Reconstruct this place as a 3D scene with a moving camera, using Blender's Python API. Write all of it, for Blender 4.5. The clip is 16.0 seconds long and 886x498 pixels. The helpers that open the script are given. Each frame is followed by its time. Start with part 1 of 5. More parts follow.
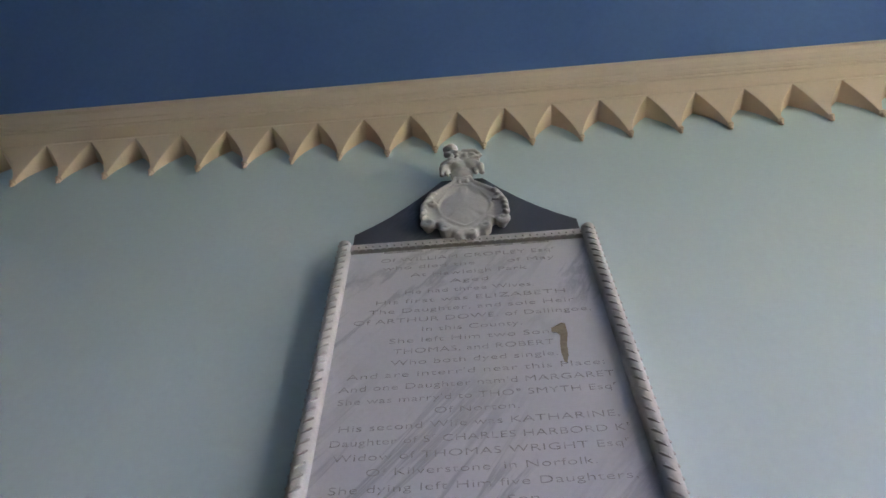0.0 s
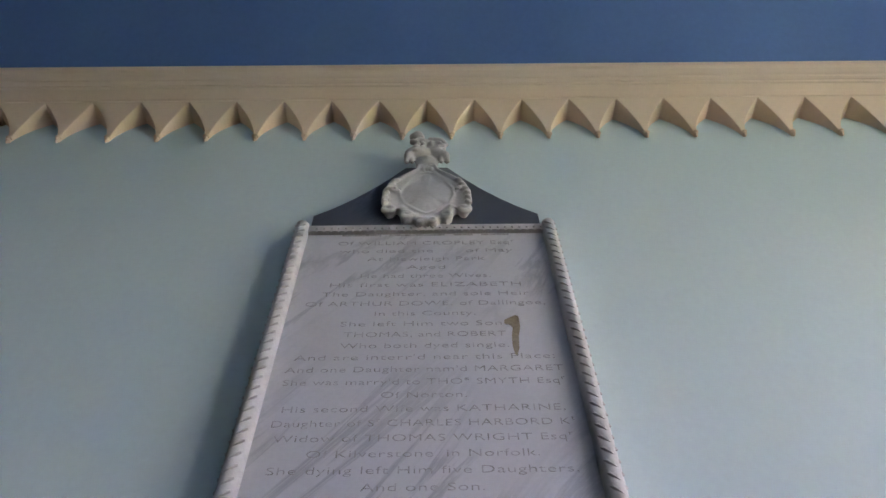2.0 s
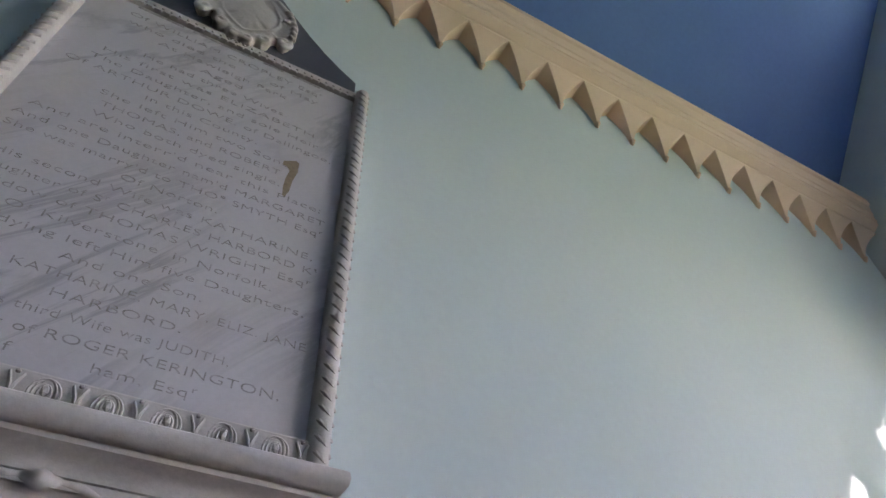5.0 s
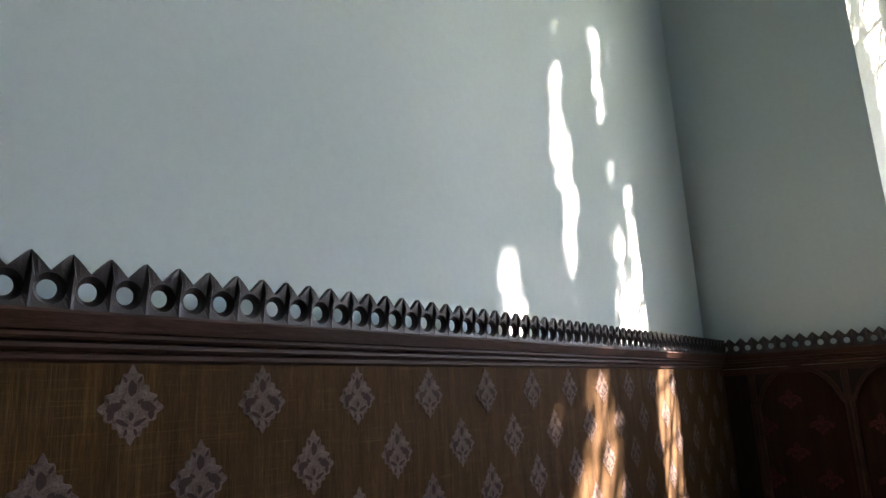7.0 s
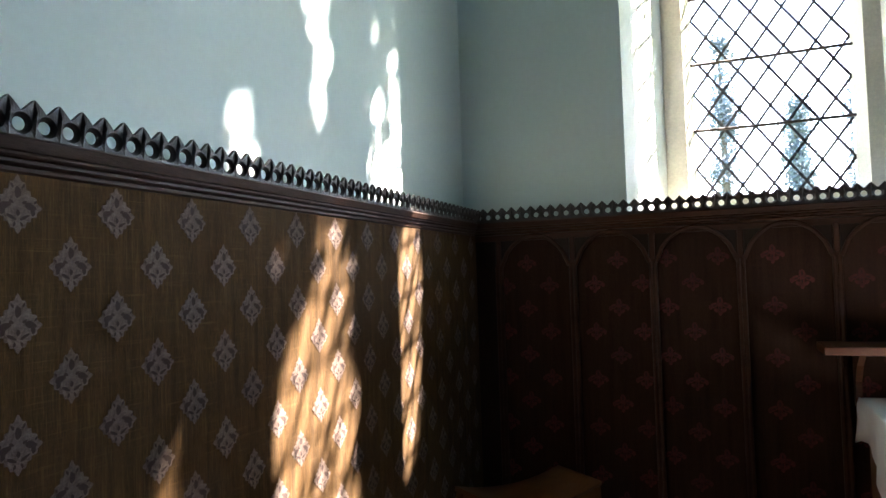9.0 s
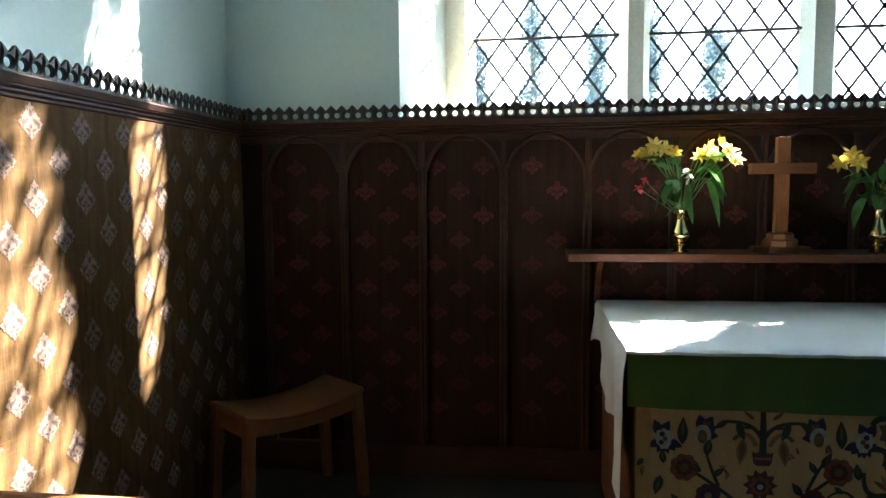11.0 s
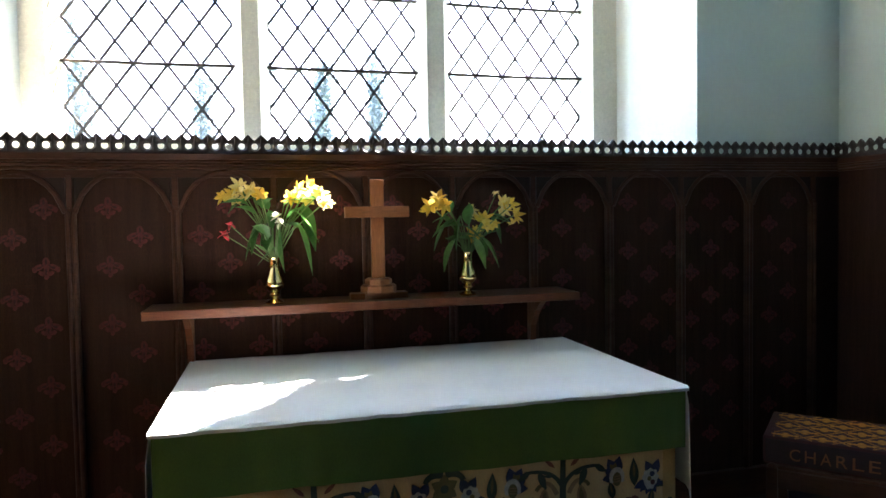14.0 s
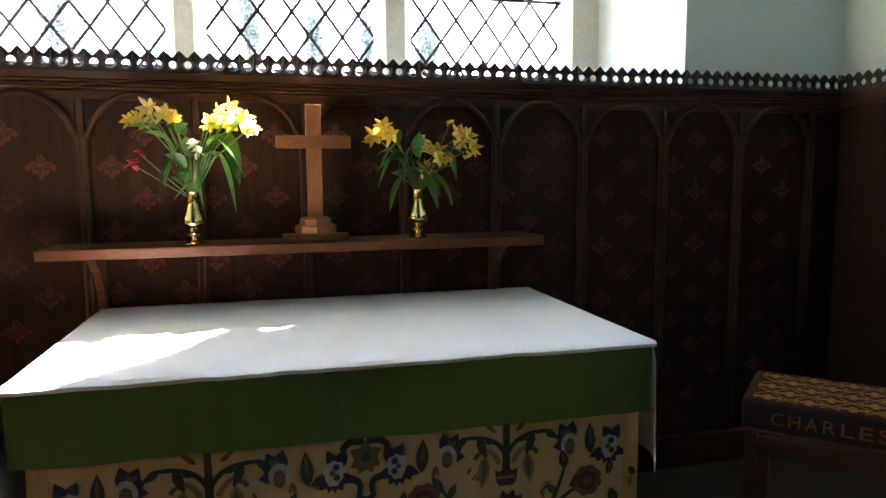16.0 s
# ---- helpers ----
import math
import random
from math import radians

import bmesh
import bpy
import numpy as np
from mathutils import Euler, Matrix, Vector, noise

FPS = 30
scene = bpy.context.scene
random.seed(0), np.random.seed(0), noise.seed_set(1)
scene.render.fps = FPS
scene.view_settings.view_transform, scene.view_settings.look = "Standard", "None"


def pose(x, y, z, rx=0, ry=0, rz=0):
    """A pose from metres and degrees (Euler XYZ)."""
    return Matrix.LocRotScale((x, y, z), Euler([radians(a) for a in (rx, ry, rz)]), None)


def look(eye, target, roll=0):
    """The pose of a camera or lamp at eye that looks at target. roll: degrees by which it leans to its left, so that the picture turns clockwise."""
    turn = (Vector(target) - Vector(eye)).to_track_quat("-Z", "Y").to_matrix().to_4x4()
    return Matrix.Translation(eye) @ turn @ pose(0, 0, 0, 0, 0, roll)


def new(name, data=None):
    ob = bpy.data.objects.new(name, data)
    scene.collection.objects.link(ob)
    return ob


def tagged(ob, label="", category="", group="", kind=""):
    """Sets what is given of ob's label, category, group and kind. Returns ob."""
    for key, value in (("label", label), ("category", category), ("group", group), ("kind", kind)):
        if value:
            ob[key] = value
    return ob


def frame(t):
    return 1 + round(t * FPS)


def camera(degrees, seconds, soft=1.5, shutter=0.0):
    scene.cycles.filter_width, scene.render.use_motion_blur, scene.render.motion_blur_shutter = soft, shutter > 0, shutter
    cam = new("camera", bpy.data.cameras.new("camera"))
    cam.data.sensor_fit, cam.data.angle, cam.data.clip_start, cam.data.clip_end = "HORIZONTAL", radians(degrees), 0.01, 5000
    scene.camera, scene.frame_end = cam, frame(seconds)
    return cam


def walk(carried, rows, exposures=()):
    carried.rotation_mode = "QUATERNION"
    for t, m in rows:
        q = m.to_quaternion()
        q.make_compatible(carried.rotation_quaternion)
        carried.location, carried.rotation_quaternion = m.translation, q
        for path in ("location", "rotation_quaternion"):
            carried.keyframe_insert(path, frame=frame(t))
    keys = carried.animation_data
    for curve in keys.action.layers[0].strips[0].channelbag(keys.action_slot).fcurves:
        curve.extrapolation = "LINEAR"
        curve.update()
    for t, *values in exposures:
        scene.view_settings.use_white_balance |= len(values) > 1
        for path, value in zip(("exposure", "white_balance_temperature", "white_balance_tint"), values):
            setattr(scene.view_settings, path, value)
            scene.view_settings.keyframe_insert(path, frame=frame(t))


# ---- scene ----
cam = camera(66.8, 16.0)
PATH = [
    (0, (-4.052, -1.484, 1.943), (-4.139, -0.353, 3.59), -0.6),
    (0.5, (-4.043, -1.452, 1.936), (-4.132, -0.298, 3.567), -0.5),
    (1, (-4.032, -1.438, 1.94), (-4.137, -0.239, 3.537), 0.8),
    (1.5, (-4.026, -1.436, 1.941), (-4.093, -0.263, 3.56), 0.1),
    (2, (-4.029, -1.45, 1.945), (-4.014, -0.301, 3.582), -1.2),
    (2.5, (-4.053, -1.47, 1.939), (-3.972, -0.335, 3.584), -1.8),
    (3, (-4.058, -1.452, 1.939), (-3.905, -0.316, 3.577), -2.0),
    (3.2, (-4.054, -1.428, 1.938), (-3.863, -0.306, 3.583), -1.4),
    (5.3, (-3.974, -1.258, 1.856), (-3.177, -0.06, 3.245), -3.0),
    (5.5, (-3.953, -1.251, 1.834), (-3.07, -0.03, 3.15), -3.5),
    (6, (-3.92, -1.196, 1.79), (-2.759, 0.033, 2.858), -4.7),
    (6.5, (-3.923, -1.125, 1.797), (-2.526, 0.107, 2.529), -4.5),
    (6.7, (-3.916, -1.146, 1.775), (-2.459, 0.079, 2.389), -3.8),
    (7, (-3.902, -1.121, 1.749), (-2.336, 0.046, 2.183), -2.93),
    (7.5, (-3.885, -1.168, 1.686), (-2.25, -0.043, 1.939), -3.0),
    (8, (-3.874, -1.241, 1.655), (-2.135, -0.26, 1.77), -2.4),
    (8.5, (-3.844, -1.351, 1.626), (-2.05, -0.475, 1.741), -2.1),
    (8.7, (-3.823, -1.377, 1.609), (-2.003, -0.555, 1.722), -2.0),
    (10.8, (-3.606, -1.641, 1.541), (-1.65, -1.263, 1.359), -0.6),
    (11, (-3.582, -1.642, 1.543), (-1.606, -1.39, 1.364), -0.5),
    (11.5, (-3.531, -1.694, 1.548), (-1.54, -1.765, 1.372), -0.9),
    (11.6, (-3.504, -1.69, 1.54), (-1.519, -1.861, 1.371), -0.8),
    (12, (-3.511, -1.827, 1.565), (-1.553, -2.192, 1.386), -1.2),
    (12.5, (-3.474, -2.01, 1.574), (-1.531, -2.456, 1.415), -1.2),
    (13, (-3.451, -2.159, 1.595), (-1.517, -2.651, 1.462), -1.1),
    (13.5, (-3.412, -2.243, 1.602), (-1.477, -2.736, 1.507), -1.1),
    (14, (-3.283, -2.356, 1.581), (-1.346, -2.846, 1.495), -1.0),
    (14.5, (-3.158, -2.478, 1.557), (-1.22, -2.965, 1.477), -1.0),
    (15, (-3.054, -2.536, 1.505), (-1.119, -3.033, 1.404), -0.7),
    (15.5, (-3.016, -2.6, 1.479), (-1.084, -3.092, 1.315), -0.6),
    (16, (-2.995, -2.645, 1.483), (-1.068, -3.137, 1.268), -0.4),
]
EXPOSURES = [(0.0, 4.80, 6350, 38), (3.0, 4.86, 6250, 38), (5.5, 4.5, 6500, 33), (6.3, 4.45, 6650, 29), (7.5, 4.38, 6850, 22), (8.7, 4.48, 6450, 16), (11.0, 4.9, 6050, 5), (12.5, 5.42, 6450, 14), (14.5, 5.5, 6500, 18), (16.0, 5.65, 7200, 20)]
walk(cam, [(t, look(eye, target, roll)) for t, eye, target, roll in PATH], EXPOSURES)

# ---- light ----
AZ = Vector((0.661, -0.750, 0.0))          # towards the sun, seen from above
ELEV = radians(50.3)
SUN = Vector((AZ.x * math.cos(ELEV), AZ.y * math.cos(ELEV), math.sin(ELEV)))
world = bpy.data.worlds.new("sky")
scene.world = world
world.use_nodes = True
wn = world.node_tree
sky = wn.nodes.new("ShaderNodeTexSky")
sky.sky_type = "NISHITA"
sky.sun_disc = False
sky.sun_elevation = ELEV
sky.sun_rotation = math.atan2(AZ.x, AZ.y)
wn.links.new(sky.outputs[0], wn.nodes["Background"].inputs[0])
wn.nodes["Background"].inputs[1].default_value = 0.15
sun = new("sun", bpy.data.lights.new("sun", "SUN"))
sun.data.energy = 5.0
sun.data.angle = radians(0.45)
sun.data.color = (1.0, 0.93, 0.82)
sun.matrix_world = look((12, -14, 20), Vector((12, -14, 20)) - SUN)


# ---- materials ----
def node(nt, kind, **kw):
    n = nt.nodes.new(kind)
    for k, v in kw.items():
        n.inputs[k.replace("_", " ")].default_value = v
    return n


def mat(name, c1, c2, rough=0.6, scale=4.0, fine=60.0, bump=0.15, metal=0.0, stretch=(1, 1, 1), vary=0.12, rand=0.0, sheen=0.0, spec=0.5):
    """Two tones blended by large stains, a fine grain over them, and a fine relief."""
    m = bpy.data.materials.new(name)
    m.use_nodes = True
    nt = m.node_tree
    b = nt.nodes["Principled BSDF"]
    tc = nt.nodes.new("ShaderNodeTexCoord")
    mp = node(nt, "ShaderNodeMapping", Scale=stretch)
    nt.links.new(tc.outputs["Object"], mp.inputs[0])
    n1 = node(nt, "ShaderNodeTexNoise", Scale=scale, Detail=5.0, Roughness=0.6)
    n2 = node(nt, "ShaderNodeTexNoise", Scale=fine, Detail=4.0, Roughness=0.65)
    for n in (n1, n2):
        nt.links.new(mp.outputs[0], n.inputs["Vector"])
    ramp = nt.nodes.new("ShaderNodeMapRange")
    ramp.inputs[1].default_value, ramp.inputs[2].default_value = 0.32, 0.68
    nt.links.new(n1.outputs[0], ramp.inputs[0])
    mix = nt.nodes.new("ShaderNodeMix")
    mix.data_type = "RGBA"
    mix.inputs[6].default_value, mix.inputs[7].default_value = (*c1, 1), (*c2, 1)
    nt.links.new(ramp.outputs[0], mix.inputs[0])
    hsv = nt.nodes.new("ShaderNodeHueSaturation")
    nt.links.new(mix.outputs[2], hsv.inputs["Color"])
    grain = nt.nodes.new("ShaderNodeMapRange")
    grain.inputs[1].default_value, grain.inputs[2].default_value = 0.25, 0.75
    grain.inputs[3].default_value, grain.inputs[4].default_value = 1 - vary, 1 + vary
    nt.links.new(n2.outputs[0], grain.inputs[0])
    value = grain.outputs[0]
    if rand:
        info = nt.nodes.new("ShaderNodeObjectInfo")
        rr = nt.nodes.new("ShaderNodeMapRange")
        rr.inputs[3].default_value, rr.inputs[4].default_value = 1 - rand, 1 + rand
        nt.links.new(info.outputs["Random"], rr.inputs[0])
        mul = nt.nodes.new("ShaderNodeMath")
        mul.operation = "MULTIPLY"
        nt.links.new(value, mul.inputs[0])
        nt.links.new(rr.outputs[0], mul.inputs[1])
        value = mul.outputs[0]
    nt.links.new(value, hsv.inputs["Value"])
    nt.links.new(hsv.outputs[0], b.inputs["Base Color"])
    rg = nt.nodes.new("ShaderNodeMapRange")
    rg.inputs[3].default_value, rg.inputs[4].default_value = max(0.03, rough - 0.1), min(1, rough + 0.1)
    nt.links.new(n1.outputs[0], rg.inputs[0])
    nt.links.new(rg.outputs[0], b.inputs["Roughness"])
    b.inputs["Metallic"].default_value = metal
    b.inputs["Specular IOR Level"].default_value = spec
    b.inputs["Sheen Weight"].default_value = sheen
    if bump:
        bp = node(nt, "ShaderNodeBump", Strength=bump, Distance=0.01)
        nt.links.new(n2.outputs[0], bp.inputs["Height"])
        nt.links.new(bp.outputs[0], b.inputs["Normal"])
    return m


def marble(name, base, vein, rough=0.35, scale=2.2, amount=0.6):
    """Pale stone with drifting diagonal veins."""
    m = mat(name, base, tuple(v * 0.93 for v in base), rough, 3.0, 90.0, 0.05, vary=0.04)
    nt = m.node_tree
    b = nt.nodes["Principled BSDF"]
    old = b.inputs["Base Color"].links[0].from_socket
    tc = nt.nodes.new("ShaderNodeTexCoord")
    mp = node(nt, "ShaderNodeMapping", Scale=(1 / (scale * 0.5), 1 / scale, 1 / (scale * 3.2)), Rotation=(0, radians(-52), 0))
    mp.vector_type = "TEXTURE"
    nt.links.new(tc.outputs["Object"], mp.inputs[0])
    nz = node(nt, "ShaderNodeTexNoise", Scale=1.6, Detail=9.0, Roughness=0.62, Distortion=1.1)
    nt.links.new(mp.outputs[0], nz.inputs["Vector"])
    sub = nt.nodes.new("ShaderNodeMath")
    sub.operation = "SUBTRACT"
    sub.inputs[1].default_value = 0.5
    nt.links.new(nz.outputs[0], sub.inputs[0])
    ab = nt.nodes.new("ShaderNodeMath")
    ab.operation = "ABSOLUTE"
    nt.links.new(sub.outputs[0], ab.inputs[0])
    mr = nt.nodes.new("ShaderNodeMapRange")
    mr.inputs[1].default_value, mr.inputs[2].default_value = 0.0, 0.045
    mr.inputs[3].default_value, mr.inputs[4].default_value = amount, 0.0
    nt.links.new(ab.outputs[0], mr.inputs[0])
    big = node(nt, "ShaderNodeTexNoise", Scale=2.5, Detail=2.0)
    nt.links.new(tc.outputs["Object"], big.inputs["Vector"])
    bm_ = nt.nodes.new("ShaderNodeMapRange")
    bm_.inputs[1].default_value, bm_.inputs[2].default_value = 0.4, 0.62
    nt.links.new(big.outputs[0], bm_.inputs[0])
    mul = nt.nodes.new("ShaderNodeMath")
    mul.operation = "MULTIPLY"
    nt.links.new(mr.outputs[0], mul.inputs[0])
    nt.links.new(bm_.outputs[0], mul.inputs[1])
    mix = nt.nodes.new("ShaderNodeMix")
    mix.data_type = "RGBA"
    mix.inputs[7].default_value = (*vein, 1)
    nt.links.new(mul.outputs[0], mix.inputs[0])
    nt.links.new(old, mix.inputs[6])
    nt.links.new(mix.outputs[2], b.inputs["Base Color"])
    return m


def glass_mat(name):
    m = bpy.data.materials.new(name)
    m.use_nodes = True
    nt = m.node_tree
    nt.nodes.remove(nt.nodes["Principled BSDF"])
    tr = nt.nodes.new("ShaderNodeBsdfTransparent")
    tr.inputs[0].default_value = (0.93, 0.95, 0.95, 1)
    gl = nt.nodes.new("ShaderNodeBsdfGlossy")
    gl.inputs["Roughness"].default_value = 0.08
    fr = nt.nodes.new("ShaderNodeFresnel")
    mx = nt.nodes.new("ShaderNodeMixShader")
    nt.links.new(fr.outputs[0], mx.inputs[0])
    nt.links.new(tr.outputs[0], mx.inputs[1])
    nt.links.new(gl.outputs[0], mx.inputs[2])
    nt.links.new(mx.outputs[0], nt.nodes["Material Output"].inputs[0])
    return m


PLASTER = mat("mint_plaster", (0.57, 0.665, 0.635), (0.61, 0.685, 0.66), 0.85, 0.9, 35, 0.06, vary=0.03)
REVEAL = mat("white_limewash", (0.78, 0.79, 0.74), (0.72, 0.73, 0.67), 0.85, 2.0, 40, 0.12, vary=0.05)
BLUE = mat("blue_ceiling_paint", (0.085, 0.17, 0.40), (0.11, 0.21, 0.46), 0.8, 0.7, 30, 0.05, vary=0.05)
CREAM = mat("cream_cornice_paint", (0.80, 0.60, 0.43), (0.775, 0.575, 0.405), 0.7, 2.5, 45, 0.05, vary=0.025)
# dark colour that stands in for the dimness of the nave
NAVE = mat("dim_nave_stand_in", (0.07, 0.065, 0.06), (0.045, 0.042, 0.04), 0.9, 1.5, 40, 0.3, vary=0.15)
STONE = mat("window_limestone", (0.80, 0.75, 0.63), (0.72, 0.66, 0.53), 0.85, 3.0, 70, 0.3, vary=0.12)
OAK = mat("dark_stained_oak", (0.022, 0.011, 0.0078), (0.013, 0.007, 0.005), 0.5, 2.0, 40, 0.2, stretch=(3, 3, 0.5), vary=0.3, spec=0.25)
OAK_H = mat("dark_stained_oak_rail", (0.070, 0.028, 0.014), (0.034, 0.014, 0.008), 0.55, 2.0, 40, 0.2, stretch=(0.6, 0.6, 4), vary=0.35, spec=0.28)
CREST = mat("blackened_oak_crest", (0.045, 0.035, 0.032), (0.03, 0.022, 0.02), 0.45, 12.0, 90, 0.2, vary=0.3, rand=0.2, spec=0.35)
WOOD = mat("brown_oak", (0.22, 0.092, 0.035), (0.15, 0.06, 0.024), 0.55, 3.0, 30, 0.2, stretch=(4, 0.7, 4), vary=0.25, spec=0.25)
WOOD_V = mat("brown_oak_upright", (0.26, 0.105, 0.038), (0.18, 0.07, 0.026), 0.55, 3.0, 30, 0.2, stretch=(5, 5, 0.7), vary=0.25, spec=0.25)
SHELFWOOD = mat("red_brown_oak", (0.135, 0.047, 0.020), (0.085, 0.030, 0.013), 0.42, 3.0, 34, 0.2, stretch=(5, 0.6, 5), vary=0.3, spec=0.3)
STOOLWOOD = mat("honey_brown_wood", (0.17, 0.066, 0.022), (0.115, 0.044, 0.015), 0.5, 3.0, 30, 0.2, stretch=(2, 2, 2), vary=0.2)
LEAD = mat("window_lead", (0.055, 0.056, 0.06), (0.09, 0.09, 0.09), 0.7, 20, 120, 0.2, metal=0.3)
IRON = mat("rusty_iron_bar", (0.04, 0.035, 0.03), (0.09, 0.055, 0.04), 0.7, 20, 120, 0.3)
GLASS = glass_mat("old_glass")
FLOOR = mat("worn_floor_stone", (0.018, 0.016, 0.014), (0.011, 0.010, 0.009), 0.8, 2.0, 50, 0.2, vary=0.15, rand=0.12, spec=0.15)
LINEN = mat("white_linen", (0.82, 0.83, 0.85), (0.78, 0.79, 0.82), 0.9, 6, 350, 0.15, vary=0.03, sheen=0.2)
GREEN = mat("green_altar_cloth", (0.078, 0.135, 0.012), (0.036, 0.092, 0.015), 0.85, 2.2, 260, 0.2, stretch=(1, 1, 0.4), vary=0.18, sheen=0.15)
GRASS = mat("mown_grass", (0.06, 0.11, 0.03), (0.10, 0.13, 0.045), 0.9, 1.2, 40, 0.5, vary=0.3)
BARK = mat("tree_bark", (0.12, 0.09, 0.065), (0.07, 0.055, 0.04), 0.9, 3, 30, 0.6, stretch=(4, 4, 1), vary=0.3)
LEAF = mat("tree_leaf", (0.05, 0.10, 0.025), (0.08, 0.13, 0.03), 0.6, 2, 20, 0.1, vary=0.3)


# ---- mesh helpers ----
def box(bm, x0, x1, y0, y1, z0, z1, bevel=0.0):
    r = bmesh.ops.create_cube(bm, size=1.0)
    bmesh.ops.scale(bm, vec=(x1 - x0, y1 - y0, z1 - z0), verts=r["verts"])
    bmesh.ops.translate(bm, vec=((x0 + x1) / 2, (y0 + y1) / 2, (z0 + z1) / 2), verts=r["verts"])
    if bevel:
        es = list({e for v in r["verts"] for e in v.link_edges})
        bmesh.ops.bevel(bm, geom=es, offset=bevel, segments=2, affect="EDGES", profile=0.6)
    return bm


def prism(bm, loop, direction):
    """A closed loop of points swept along a vector, with caps."""
    d = Vector(direction)
    a = [bm.verts.new(p) for p in loop]
    b = [bm.verts.new(Vector(p) + d) for p in loop]
    n = len(a)
    bm.faces.new(a)
    bm.faces.new(list(reversed(b)))
    for k in range(n):
        bm.faces.new((a[k], b[k], b[(k + 1) % n], a[(k + 1) % n]))
    return bm


def lathe(bm, profile, at, segs=24):
    """Profile of (radius, height) turned about the vertical."""
    rings = []
    for r, z in profile:
        rings.append([bm.verts.new((at[0] + r * math.cos(2 * math.pi * k / segs), at[1] + r * math.sin(2 * math.pi * k / segs), at[2] + z)) for k in range(segs)])
    for p, q in zip(rings, rings[1:]):
        for k in range(segs):
            bm.faces.new((p[k], p[(k + 1) % segs], q[(k + 1) % segs], q[k]))
    bm.faces.new(list(reversed(rings[0])))
    bm.faces.new(rings[-1])
    return bm


def tube(bm, pts, radii, segs=8):
    """A round rod along points, with a radius for each."""
    pts = [Vector(p) for p in pts]
    if not isinstance(radii, (list, tuple)):
        radii = [radii] * len(pts)
    rings = []
    up = Vector((0.31, 0.47, 0.83))
    for k, p in enumerate(pts):
        t = (pts[min(k + 1, len(pts) - 1)] - pts[max(k - 1, 0)]).normalized()
        u = t.cross(up).normalized()
        v = t.cross(u)
        rings.append([bm.verts.new(p + radii[k] * (math.cos(2 * math.pi * a / segs) * u + math.sin(2 * math.pi * a / segs) * v)) for a in range(segs)])
    for p, q in zip(rings, rings[1:]):
        for k in range(segs):
            bm.faces.new((p[k], p[(k + 1) % segs], q[(k + 1) % segs], q[k]))
    bm.faces.new(list(reversed(rings[0])))
    bm.faces.new(rings[-1])
    return bm


def blob(bm, at, r, squash=(1, 1, 1), rot=None, sub=2):
    res = bmesh.ops.create_icosphere(bm, subdivisions=sub, radius=r)
    m = Matrix.Translation(at) @ (rot or Matrix()) @ Matrix.Diagonal((*squash, 1))
    bmesh.ops.transform(bm, matrix=m, verts=res["verts"])
    return bm


def finish(bm, name, smooth=False):
    bmesh.ops.recalc_face_normals(bm, faces=bm.faces[:])
    me = bpy.data.meshes.new(name)
    bm.to_mesh(me)
    bm.free()
    if smooth:
        me.shade_smooth()
        me.set_sharp_from_angle(angle=radians(38))
    return me


def part(name, bm, material, parent=None, label="", smooth=False):
    """One mesh object, under a thing or a part."""
    me = bm if isinstance(bm, bpy.types.Mesh) else finish(bm, name, smooth)
    if material and not me.materials:
        me.materials.append(material)
    ob = new(name, me)
    if parent:
        ob.parent = parent
    if label:
        ob["label"] = label
    return ob


def thing(name, at, label, category, group="", kind=""):
    ob = new(name)
    ob.empty_display_size = 0.1
    ob.location = at
    return tagged(ob, label, category, group, kind)


def under(ob, parent):
    """Makes ob a part of a parent that stands elsewhere, keeping its place."""
    ob.parent = parent
    ob.matrix_parent_inverse = Matrix.Translation(parent.location).inverted()
    return ob


def arc(cx, cz, r, a0, a1, n):
    return [(cx + r * math.cos(radians(a0 + (a1 - a0) * k / n)), cz + r * math.sin(radians(a0 + (a1 - a0) * k / n))) for k in range(n + 1)]


B = bmesh.new
# ---- the shell ----
WEST, SOUTH, TOP = -9.0, -5.6, 5.56
MID = -2.805
RIDGE = TOP + 1.135 * (-MID)

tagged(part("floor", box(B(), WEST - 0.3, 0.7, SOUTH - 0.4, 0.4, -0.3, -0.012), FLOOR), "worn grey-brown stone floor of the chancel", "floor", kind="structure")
tagged(part("wall_north", box(B(), WEST - 0.3, 0.0, 0.0, 0.4, 0.0, TOP + 0.6), PLASTER), "smooth pale mint-green plastered wall", "wall", kind="structure")

# east wall with the splayed opening of a tall pointed window
SPRING = 5.56
def head(half, spring, n=10):
    """Upper edge of a two-centred arch as (y, z), from north to south."""
    r = half * 1.6
    off = r - half
    pts = []
    for k in range(n + 1):
        y = half - half * k / n
        pts.append((MID + y, spring + math.sqrt(max(0, r * r - (y + off) ** 2))))
    for k in range(n - 1, -1, -1):
        y = half - half * k / n
        pts.append((MID - y, spring + math.sqrt(max(0, r * r - (y + off) ** 2))))
    return pts

